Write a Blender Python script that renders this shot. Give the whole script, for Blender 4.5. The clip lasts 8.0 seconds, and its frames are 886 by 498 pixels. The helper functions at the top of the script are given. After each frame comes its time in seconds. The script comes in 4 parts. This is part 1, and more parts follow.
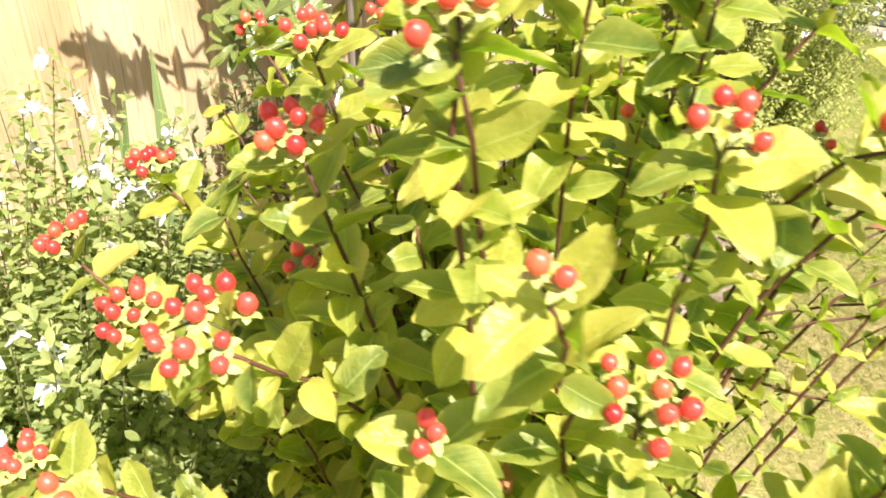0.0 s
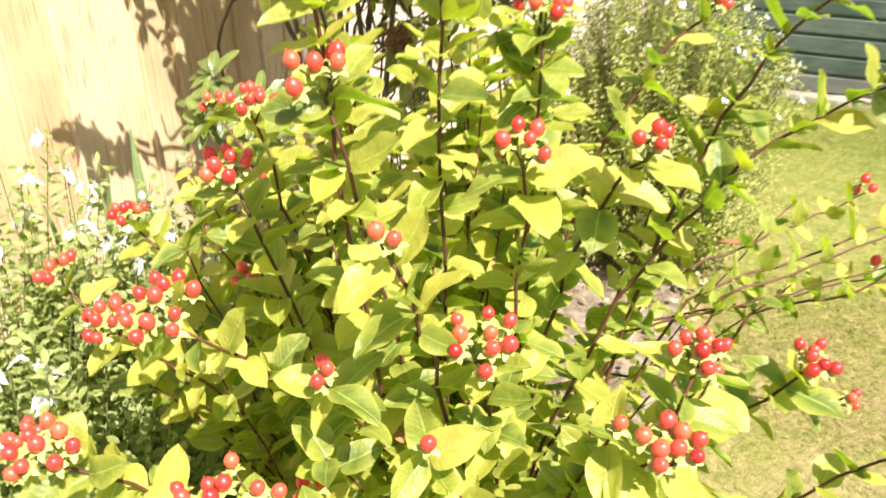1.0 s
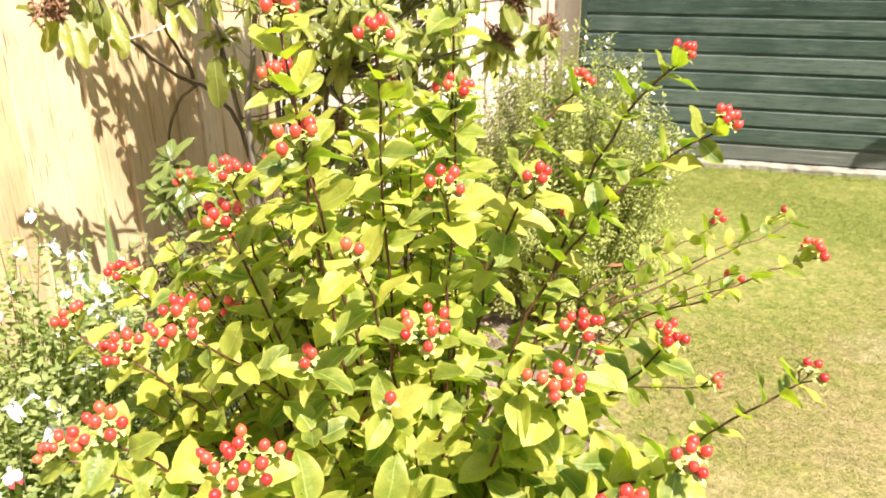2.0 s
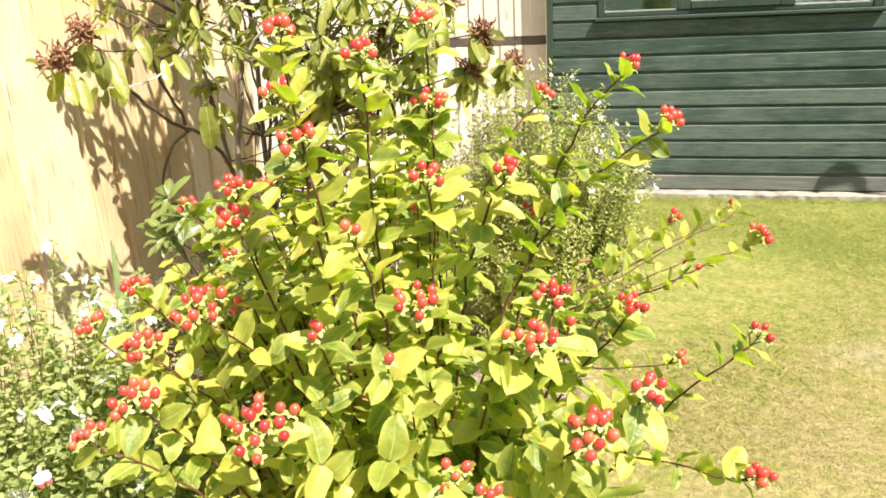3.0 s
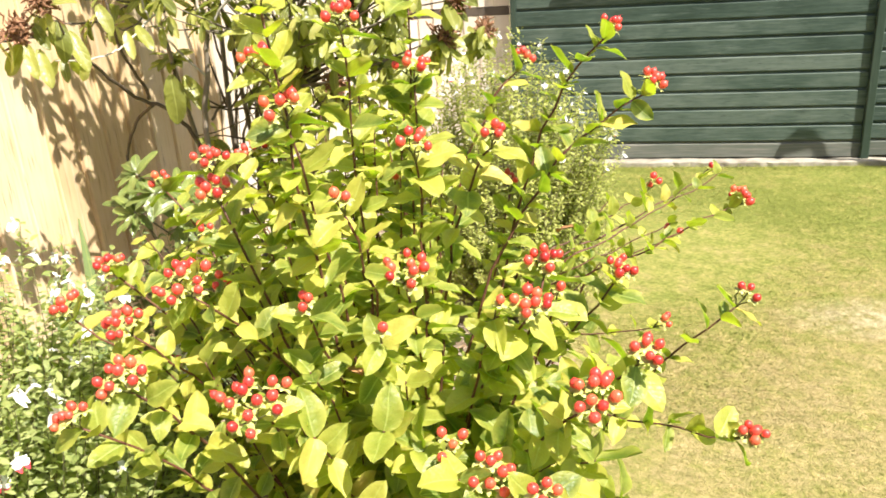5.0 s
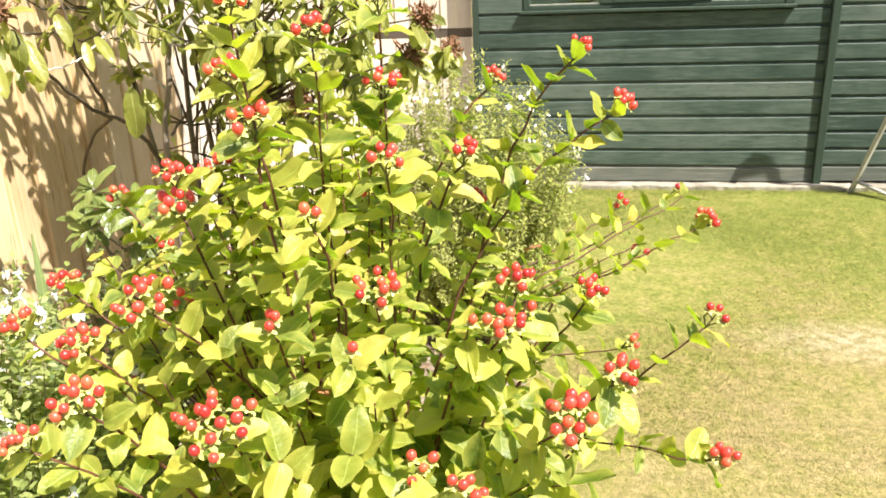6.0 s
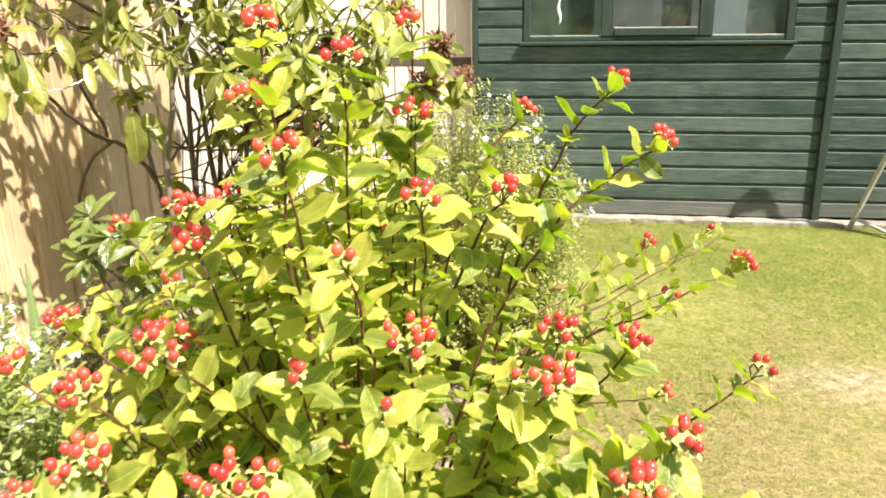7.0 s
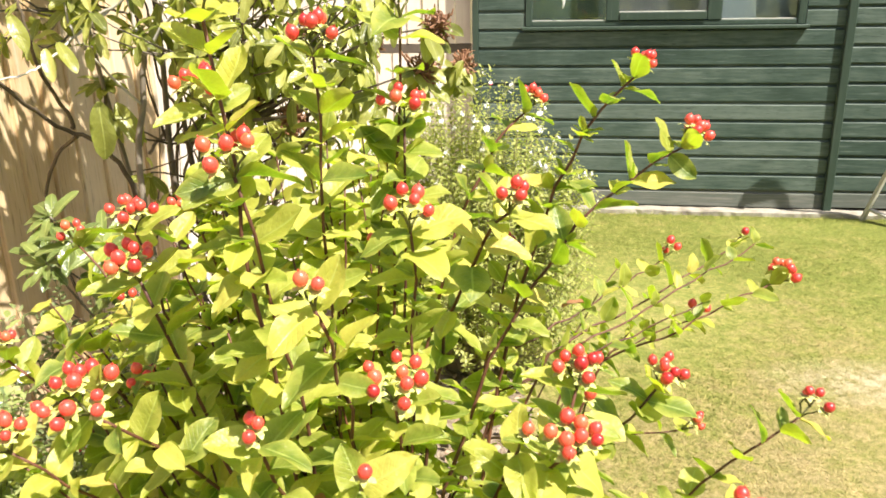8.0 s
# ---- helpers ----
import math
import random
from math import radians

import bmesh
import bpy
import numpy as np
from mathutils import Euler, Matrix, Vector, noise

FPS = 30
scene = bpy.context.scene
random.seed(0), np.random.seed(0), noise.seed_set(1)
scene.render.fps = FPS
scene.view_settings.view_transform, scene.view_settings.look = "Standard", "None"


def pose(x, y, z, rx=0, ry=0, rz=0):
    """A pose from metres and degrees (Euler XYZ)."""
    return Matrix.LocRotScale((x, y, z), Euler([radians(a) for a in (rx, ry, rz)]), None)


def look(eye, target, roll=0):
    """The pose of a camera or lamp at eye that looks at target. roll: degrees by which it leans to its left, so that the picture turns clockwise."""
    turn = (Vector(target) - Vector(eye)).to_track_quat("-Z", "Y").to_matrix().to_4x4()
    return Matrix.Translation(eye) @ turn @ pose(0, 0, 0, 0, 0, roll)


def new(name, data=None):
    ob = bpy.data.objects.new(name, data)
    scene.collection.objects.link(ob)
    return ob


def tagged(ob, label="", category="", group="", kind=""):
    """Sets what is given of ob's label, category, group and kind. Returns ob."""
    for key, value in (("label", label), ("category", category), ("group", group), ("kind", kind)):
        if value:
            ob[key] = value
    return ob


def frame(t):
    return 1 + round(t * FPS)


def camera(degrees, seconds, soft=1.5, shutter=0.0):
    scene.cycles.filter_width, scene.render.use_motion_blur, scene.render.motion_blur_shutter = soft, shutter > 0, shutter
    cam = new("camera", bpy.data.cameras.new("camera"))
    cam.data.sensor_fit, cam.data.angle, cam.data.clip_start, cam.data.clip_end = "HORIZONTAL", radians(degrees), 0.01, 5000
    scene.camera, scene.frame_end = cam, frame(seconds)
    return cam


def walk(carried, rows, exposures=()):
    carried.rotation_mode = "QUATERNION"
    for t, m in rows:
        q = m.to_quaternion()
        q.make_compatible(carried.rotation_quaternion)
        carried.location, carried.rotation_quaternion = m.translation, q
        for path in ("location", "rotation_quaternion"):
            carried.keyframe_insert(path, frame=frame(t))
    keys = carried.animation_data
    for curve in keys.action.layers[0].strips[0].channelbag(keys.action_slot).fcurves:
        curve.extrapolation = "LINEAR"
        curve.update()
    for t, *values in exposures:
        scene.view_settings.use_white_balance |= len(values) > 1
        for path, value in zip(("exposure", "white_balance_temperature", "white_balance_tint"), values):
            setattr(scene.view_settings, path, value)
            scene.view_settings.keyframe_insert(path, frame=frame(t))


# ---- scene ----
cam = camera(57.7, 8.0, soft=1.7, shutter=0.5)
PATH = [
    (0, (1.208, -0.15, 1.428), (0.542, 1.361, 0.3), 2.4),
    (0.5, (1.3, -0.185, 1.434), (0.578, 1.347, 0.37), 0.2),
    (1, (1.351, -0.283, 1.468), (0.662, 1.334, 0.514), 0.3),
    (1.5, (1.367, -0.37, 1.498), (0.761, 1.333, 0.642), -0.3),
    (1.7, (1.396, -0.427, 1.51), (0.82, 1.302, 0.687), -0.3),
    (2.8, (1.445, -0.62, 1.492), (0.936, 1.2, 0.836), -2.2),
    (3, (1.458, -0.639, 1.48), (0.935, 1.18, 0.835), -3.3),
    (3.5, (1.434, -0.648, 1.474), (0.938, 1.163, 0.784), -2.8),
    (4, (1.425, -0.644, 1.464), (0.933, 1.166, 0.77), -2.9),
    (4.5, (1.425, -0.641, 1.467), (0.951, 1.168, 0.758), -3.6),
    (6, (1.407, -0.622, 1.459), (1.073, 1.235, 0.794), -2.2),
    (6.5, (1.375, -0.627, 1.451), (1.051, 1.254, 0.855), -1.2),
    (7, (1.341, -0.558, 1.454), (1.036, 1.325, 0.853), -0.9),
    (7.5, (1.342, -0.465, 1.445), (1.028, 1.409, 0.819), -1.6),
    (8, (1.322, -0.399, 1.434), (1.016, 1.475, 0.805), -1.1),
]
walk(cam, [(t, look(eye, target, roll)) for t, eye, target, roll in PATH])

# ---- light ----
TO_SUN = Vector((0.070, -0.042, 0.115)).normalized()
world = bpy.data.worlds.new("sky")
scene.world = world
world.use_nodes = True
wn = world.node_tree.nodes
sky = wn.new("ShaderNodeTexSky")
sky.sky_type = "NISHITA"
sky.sun_disc = False
sky.dust_density = 2.5
sky.sun_elevation = math.asin(TO_SUN.z)
sky.sun_rotation = math.atan2(TO_SUN.x, TO_SUN.y)
wn["Background"].inputs["Strength"].default_value = 0.06
world.node_tree.links.new(sky.outputs["Color"], wn["Background"].inputs["Color"])
sun = new("sun", bpy.data.lights.new("sun", "SUN"))
sun.data.energy, sun.data.angle, sun.data.color = 5.0, radians(0.55), (1.0, 0.94, 0.855)
sun.matrix_world = look(TO_SUN * 20, (0, 0, 0))
scene.view_settings.exposure = 1.26


# ---- materials ----
class Mat:
    """A node material under construction."""

    def __init__(self, name, rough=0.6, spec=0.5):
        self.m = bpy.data.materials.new(name)
        self.m.use_nodes = True
        self.t = self.m.node_tree
        self.b = self.t.nodes["Principled BSDF"]
        self.b.inputs["Roughness"].default_value = rough
        self.b.inputs["Specular IOR Level"].default_value = spec

    def node(self, kind, **sets):
        n = self.t.nodes.new(kind)
        for k, v in sets.items():
            n.inputs[k.replace("_", " ")].default_value = v
        return n

    def link(self, a, b):
        self.t.links.new(a, b)

    def math(self, op, a, b=0.0, clamp=False):
        n = self.t.nodes.new("ShaderNodeMath")
        n.operation, n.use_clamp = op, clamp
        for i, v in enumerate((a, b)):
            if isinstance(v, (int, float)):
                n.inputs[i].default_value = v
            else:
                self.link(v, n.inputs[i])
        return n.outputs[0]

    def random(self, source):
        if source == "island":
            return self.t.nodes.new("ShaderNodeNewGeometry").outputs["Random Per Island"]
        return self.t.nodes.new("ShaderNodeObjectInfo").outputs["Random"]

    def coords(self, scale, rand=None):
        """Object coordinates, stretched, and shifted by a random number."""
        tc = self.t.nodes.new("ShaderNodeTexCoord")
        mp = self.t.nodes.new("ShaderNodeMapping")
        mp.inputs["Scale"].default_value = scale
        self.link(tc.outputs["Object"], mp.inputs["Vector"])
        if rand is not None:
            cx = self.t.nodes.new("ShaderNodeCombineXYZ")
            for i, k in enumerate((37.0, 71.0, 53.0)):
                self.link(self.math("MULTIPLY", rand, k), cx.inputs[i])
            self.link(cx.outputs[0], mp.inputs["Location"])
        return mp.outputs[0]

    def noise(self, vec, scale, detail=4.0, rough=0.55):
        n = self.node("ShaderNodeTexNoise", Scale=scale, Detail=detail, Roughness=rough)
        self.link(vec, n.inputs["Vector"])
        return n.outputs["Fac"]

    def ramp(self, fac, stops):
        n = self.t.nodes.new("ShaderNodeValToRGB")
        els = n.color_ramp.elements
        while len(els) < len(stops):
            els.new(0.5)
        for e, (p, c) in zip(els, stops):
            e.position, e.color = p, (*c, 1)
        self.link(fac, n.inputs["Fac"])
        return n.outputs["Color"]

    def mix(self, fac, a, b, blend="MIX"):
        n = self.t.nodes.new("ShaderNodeMix")
        n.data_type, n.blend_type = "RGBA", blend
        for sock, v in ((n.inputs[0], fac), (n.inputs[6], a), (n.inputs[7], b)):
            if isinstance(v, (int, float)):
                sock.default_value = v
            elif isinstance(v, tuple):
                sock.default_value = (*v, 1)
            else:
                self.link(v, sock)
        return n.outputs[2]

    def color(self, c):
        self.link(c, self.b.inputs["Base Color"])

    def bump(self, height, strength, distance=0.002):
        n = self.node("ShaderNodeBump", Strength=strength, Distance=distance)
        self.link(height, n.inputs["Height"])
        self.link(n.outputs[0], self.b.inputs["Normal"])
        return n.outputs[0]

    def translucent(self, color, share):
        tr = self.t.nodes.new("ShaderNodeBsdfTranslucent")
        mx = self.node("ShaderNodeMixShader", Fac=share)
        self.link(color, tr.inputs["Color"])
        self.link(self.b.outputs[0], mx.inputs[1])
        self.link(tr.outputs[0], mx.inputs[2])
        self.link(mx.outputs[0], self.t.nodes["Material Output"].inputs["Surface"])


def leaf_material(name, source, stops, tint, share=0.48, rough=0.4, veins=9.0, blotch=0.4, rim=0.4, glow=(0.95, 1.2, 0.36)):
    k = Mat(name, rough, 0.7)
    rand = k.random(source)
    vec = k.coords((1, 1, 1), rand)
    base = k.ramp(rand, stops)
    # a single leaf is modelled one unit long, a mass of leaves in metres
    per = 0.05 if source == "object" else 1.0
    big = k.noise(vec, 52.0 * per, 3.0)
    base = k.mix(k.math("MULTIPLY", k.math("SUBTRACT", big, 0.42, True), 3.2 * blotch, True), base, tint)
    fine = k.noise(vec, 380.0 * per, 3.0)
    base = k.mix(0.5, base, k.ramp(fine, ((0.3, (0.72, 0.74, 0.7)), (0.7, (1, 1, 1)))), "MULTIPLY")
    uv = k.t.nodes.new("ShaderNodeUVMap")
    sp = k.t.nodes.new("ShaderNodeSeparateXYZ")
    k.link(uv.outputs[0], sp.inputs[0])
    side = k.math("ABSOLUTE", k.math("SUBTRACT", sp.outputs[0], 0.5))
    mid = k.math("SUBTRACT", 1.0, k.math("MULTIPLY", side, 22.0), True)
    lat = k.math("SINE", k.math("MULTIPLY", k.math("SUBTRACT", sp.outputs[1], k.math("MULTIPLY", side, 0.55)), veins * 6.2832))
    lat = k.math("MULTIPLY", k.math("SUBTRACT", lat, 0.78, True), 2.6)
    vein = k.math("MAXIMUM", mid, lat, True)
    base = k.mix(k.math("MULTIPLY", k.math("MULTIPLY", side, side), rim * 4.0, True), base, tint)
    base = k.mix(k.math("ADD", k.math("MULTIPLY", mid, 0.75), k.math("MULTIPLY", lat, 0.16), True), base, k.mix(0.65, base, (0.62, 0.66, 0.22)))
    k.color(base)
    k.bump(k.math("ADD", k.math("MULTIPLY", vein, -0.22), k.math("MULTIPLY", big, 2.2)), 0.7, 0.0024)
    k.translucent(k.mix(1.0, base, glow, "MULTIPLY"), share)
    return k.m


HYP = ((0.0, (0.125, 0.195, 0.028)), (0.38, (0.315, 0.358, 0.046)), (0.7, (0.53, 0.49, 0.074)), (0.95, (0.7, 0.6, 0.13)), (1.0, (0.7, 0.5, 0.12)))
HYP_TINT = (0.61, 0.565, 0.125)
m_leaf = leaf_material("shrub_leaf", "object", HYP, HYP_TINT, 0.47, 0.46, rim=0.6, glow=(0.86, 1.28, 0.22))
m_leaf_mass = leaf_material("shrub_leaf_mass", "island", HYP, HYP_TINT, 0.47, 0.46, rim=0.6, glow=(0.86, 1.28, 0.22))
RHO = ((0.0, (0.15, 0.165, 0.036)), (0.5, (0.38, 0.375, 0.08)), (1.0, (0.67, 0.62, 0.2)))
m_rho = leaf_material("rhododendron_leaf", "object", RHO, (0.32, 0.35, 0.08), 0.45, 0.35, 7.0)
m_rho_dark = leaf_material("dark_rhododendron_leaf", "object", ((0.0, (0.085, 0.125, 0.034)), (1.0, (0.25, 0.295, 0.08))), (0.19, 0.23, 0.06), 0.3, 0.28, 7.0)
m_rho_mass = leaf_material("rhododendron_leaf_mass", "island", RHO, (0.32, 0.35, 0.08), 0.45, 0.35, 7.0)
SAL = ((0.0, (0.2, 0.255, 0.075)), (0.5, (0.36, 0.405, 0.13)), (1.0, (0.56, 0.575, 0.25)))
m_sal = leaf_material("sage_leaf_mass", "island", SAL, (0.4, 0.44, 0.15), 0.45, 0.55, 5.0)
m_sal_far = leaf_material("far_sage_leaf_mass", "island", ((0.0, (0.16, 0.2, 0.04)), (0.5, (0.38, 0.39, 0.09)), (1.0, (0.6, 0.58, 0.2))), (0.46, 0.46, 0.12), 0.44, 0.55, 5.0)
m_weed = leaf_material("weed_leaf_mass", "island", ((0.0, (0.06, 0.1, 0.03)), (1.0, (0.2, 0.23, 0.08))), (0.18, 0.2, 0.08), 0.25, 0.6, 4.0)
m_iris = leaf_material("sword_leaf", "object", ((0.0, (0.17, 0.26, 0.1)), (1.0, (0.26, 0.34, 0.15))), (0.2, 0.25, 0.12), 0.25, 0.4, 0.0, 0.3)
m_far = leaf_material("far_leaf_mass", "island", ((0.0, (0.03, 0.05, 0.015)), (1.0, (0.1, 0.14, 0.04))), (0.08, 0.11, 0.03), 0.2, 0.6, 3.0)


def plain(name, stops, scale=(1, 1, 1), size=30.0, rough=0.6, spec=0.4, bump=0.3, depth=0.001, source="object", fine=0.25):
    """A surface with two scales of uneven colour and relief."""
    k = Mat(name, rough, spec)
    rand = k.random(source)
    vec = k.coords(scale, rand)
    a = k.noise(vec, size, 4.0)
    b = k.noise(vec, size * 7.0, 3.0)
    f = k.math("ADD", k.math("MULTIPLY", a, 0.75), k.math("MULTIPLY", rand, 0.3))
    c = k.ramp(f, stops)
    c = k.mix(fine, c, k.ramp(b, ((0.3, (0.55, 0.55, 0.55)), (0.65, (1.05, 1.05, 1.05)))), "MULTIPLY")
    k.color(c)
    k.bump(k.math("ADD", a, k.math("MULTIPLY", b, 0.5)), bump, depth)
    return k.m


m_cane = plain("cane_bark", ((0.2, (0.055, 0.025, 0.016)), (0.8, (0.17, 0.064, 0.036))), (1, 1, 0.2), 90.0, 0.55)
m_pedicel = plain("pedicel", ((0.2, (0.06, 0.05, 0.015)), (0.8, (0.16, 0.17, 0.04))), (1, 1, 1), 200.0, 0.5)
m_bark = plain("grey_bark", ((0.2, (0.08, 0.062, 0.046)), (0.8, (0.27, 0.23, 0.185))), (1, 1, 0.25), 60.0, 0.8, 0.2, 0.6, 0.002)
m_pale_bark = plain("pale_bark", ((0.2, (0.36, 0.33, 0.29)), (0.8, (0.6, 0.56, 0.5))), (1, 1, 0.25), 60.0, 0.8, 0.2, 0.6, 0.002)
m_twig = plain("sage_stem", ((0.2, (0.1, 0.09, 0.04)), (0.8, (0.24, 0.24, 0.1))), (1, 1, 1), 90.0, 0.7)
m_autumn = plain("withered_leaf", ((0.2, (0.4, 0.16, 0.07)), (0.8, (0.5, 0.27, 0.13))), (1, 1, 1), 60.0, 0.6)
m_litter = plain("dry_leaf", ((0.2, (0.2, 0.12, 0.07)), (0.5, (0.36, 0.26, 0.17)), (0.85, (0.52, 0.46, 0.36))), (1, 1, 1), 30.0, 0.8, 0.2, 0.3, 0.001, "island")
m_straw = plain("straw_twig", ((0.2, (0.16, 0.13, 0.07)), (0.8, (0.4, 0.36, 0.2))), (1, 1, 1), 90.0, 0.8)
m_dead = plain("dead_flower", ((0.2, (0.09, 0.04, 0.022)), (0.8, (0.33, 0.17, 0.09))), (1, 1, 1), 150.0, 0.75)
m_petal = plain("white_petal", ((0.2, (0.78, 0.78, 0.74)), (0.8, (0.86, 0.86, 0.84))), (1, 1, 1), 80.0, 0.6, 0.3, 0.1, 0.001, "object", 0.1)
m_petal_red = plain("red_petal", ((0.2, (0.55, 0.03, 0.05)), (0.8, (0.68, 0.06, 0.08))), (1, 1, 1), 80.0, 0.6, 0.3, 0.1)
m_sepal = plain("sepal", ((0.2, (0.42, 0.47, 0.11)), (0.8, (0.58, 0.59, 0.2))), (1, 1, 1), 200.0, 0.5)
m_steel = plain("ladder_aluminium", ((0.2, (0.3, 0.29, 0.25)), (0.8, (0.5, 0.48, 0.42))), (1, 1, 1), 25.0, 0.5, 0.5, 0.1)
m_thin = plain("dark_twig", ((0.2, (0.06, 0.045, 0.03)), (0.8, (0.15, 0.115, 0.08))), (1, 1, 0.3), 60.0, 0.8, 0.2)
m_soil = plain("soil", ((0.3, (0.09, 0.06, 0.04)), (0.55, (0.2, 0.15, 0.1)), (0.8, (0.4, 0.34, 0.26))), (1, 1, 1), 22.0, 0.95, 0.1, 1.0, 0.02)
m_concrete = plain("concrete", ((0.3, (0.2, 0.175, 0.14)), (0.5, (0.36, 0.33, 0.27)), (0.75, (0.52, 0.48, 0.4))), (1, 1, 1), 9.0, 0.9, 0.2, 0.6, 0.004)
m_felt = plain("roof_felt", ((0.2, (0.05, 0.055, 0.05)), (0.8, (0.11, 0.11, 0.1))), (1, 1, 1), 20.0, 0.95, 0.1)
m_inside = plain("shed_inside", ((0.2, (0.07, 0.06, 0.05)), (0.8, (0.16, 0.13, 0.1))), (1, 1, 1), 4.0, 0.9, 0.1)
# panel colours that stand in for the reflections in the three panes
m_dim_green = plain("green_pane_tint", ((0.2, (0.04, 0.06, 0.05)), (0.8, (0.075, 0.1, 0.085))), (1, 1, 1), 2.0, 0.9, 0.1)
m_dim_grey = plain("grey_pane_tint", ((0.2, (0.085, 0.088, 0.086)), (0.8, (0.125, 0.13, 0.127))), (1, 1, 1), 2.0, 0.9, 0.1)
m_dim_blue = plain("blue_pane_tint", ((0.2, (0.13, 0.16, 0.17)), (0.8, (0.21, 0.24, 0.25))), (1, 1, 1), 2.0, 0.9, 0.1)
m_cloth = plain("white_cord", ((0.2, (0.7, 0.7, 0.68)), (0.8, (0.82, 0.82, 0.8))), (1, 1, 1), 90.0, 0.8)


def berry_material():
    k = Mat("berry_skin", 0.36, 0.5)
    rand = k.random("object")
    c = k.ramp(rand, ((0.0, (0.38, 0.02, 0.022)), (0.12, (0.66, 0.042, 0.036)), (0.8, (0.8, 0.082, 0.056)), (1.0, (0.82, 0.14, 0.065))))
    vec = k.coords((1, 1, 1), rand)
    n = k.noise(vec, 160.0, 3.0)
    k.color(k.mix(0.4, c, k.ramp(n, ((0.3, (0.75, 0.6, 0.6)), (0.7, (1.05, 1.1, 1.0)))), "MULTIPLY"))
    k.b.inputs["Coat Weight"].default_value = 0.18
    k.b.inputs["Coat Roughness"].default_value = 0.34
    k.b.inputs["Subsurface Weight"].default_value = 0.12
    k.b.inputs["Subsurface Radius"].default_value = (0.004, 0.001, 0.001)
    return k.m


def wood_material(name, stops, along, knot, rough=0.75, coarse=0.6, worn=None, stretch=1.3):
    """Sawn or painted board: grain along one axis, knots, uneven tone from board to board."""
    k = Mat(name, rough, 0.3)
    rand = k.random("object")
    st = [26.0, 26.0, 26.0]
    st[along] = stretch
    grain = k.noise(k.coords(st, rand), 3.0, 6.0, 0.6)
    soft = k.noise(k.coords((1, 1, 1), rand), 3.5, 3.0)
    f = k.math("ADD", k.math("MULTIPLY", grain, coarse), k.math("ADD", k.math("MULTIPLY", soft, 0.9 - coarse), k.math("MULTIPLY", rand, 0.22)))
    c = k.ramp(f, stops)
    ks = [7.0, 7.0, 7.0]
    ks[along] = 2.2
    vo = k.node("ShaderNodeTexVoronoi", Scale=1.0)
    k.link(k.coords(ks, rand), vo.inputs["Vector"])
    spot = k.math("SUBTRACT", 1.0, k.math("MULTIPLY", vo.outputs["Distance"], 7.5), True)
    c = k.mix(k.math("MULTIPLY", spot, 0.8), c, knot)
    if worn:
        w = k.noise(k.coords([a * 0.45 for a in st], rand), 4.0, 5.0, 0.7)
        c = k.mix(k.math("MULTIPLY", k.math("SUBTRACT", w, 0.55, True), 3.4, True), c, worn)
        crack = k.noise(k.coords([a * 1.6 for a in st], rand), 5.0, 3.0, 0.5)
        c = k.mix(k.math("MULTIPLY", k.math("SUBTRACT", crack, 0.6, True), 6.0, True), c, knot)
    k.color(c)
    k.bump(k.math("ADD", grain, k.math("MULTIPLY", spot, 0.4)), 0.45, 0.003)
    return k.m


m_berry = berry_material()
m_fence = wood_material("fence_wood", ((0.28, (0.48, 0.33, 0.175)), (0.5, (0.64, 0.47, 0.275)), (0.78, (0.75, 0.605, 0.42))), 2, (0.22, 0.12, 0.05), 0.75, 0.3, (0.75, 0.645, 0.52))
m_fence_pale = wood_material("pale_fence_wood", ((0.25, (0.47, 0.4, 0.32)), (0.5, (0.62, 0.54, 0.45)), (0.85, (0.73, 0.66, 0.57))), 2, (0.3, 0.22, 0.16), 0.75, 0.4)
m_green = wood_material("green_painted_wood", ((0.34, (0.022, 0.04, 0.03)), (0.52, (0.051, 0.078, 0.062)), (0.74, (0.112, 0.142, 0.118))), 0, (0.022, 0.036, 0.027), 0.5, 0.45, (0.165, 0.2, 0.178), 2.2)
m_green_trim = wood_material("green_trim", ((0.25, (0.018, 0.034, 0.024)), (0.85, (0.05, 0.074, 0.054))), 2, (0.022, 0.036, 0.026), 0.5, 0.5, (0.095, 0.125, 0.1))
m_green_foot = wood_material("weathered_foot_board", ((0.25, (0.055, 0.068, 0.056)), (0.6, (0.115, 0.128, 0.108)), (0.9, (0.22, 0.21, 0.185))), 0, (0.1, 0.1, 0.08), 0.8, 0.6, (0.27, 0.25, 0.22))


def glass_material():
    k = Mat("window_glass", 0.02, 0.5)
    k.b.inputs["Transmission Weight"].default_value = 1.0
    k.b.inputs["IOR"].default_value = 1.6
    k.b.inputs["Base Color"].default_value = (0.8, 0.86, 0.84, 1)
    n = k.noise(k.coords((1, 1, 1)), 3.0, 1.0)
    k.bump(n, 0.05, 0.01)
    return k.m


m_glass = glass_material()


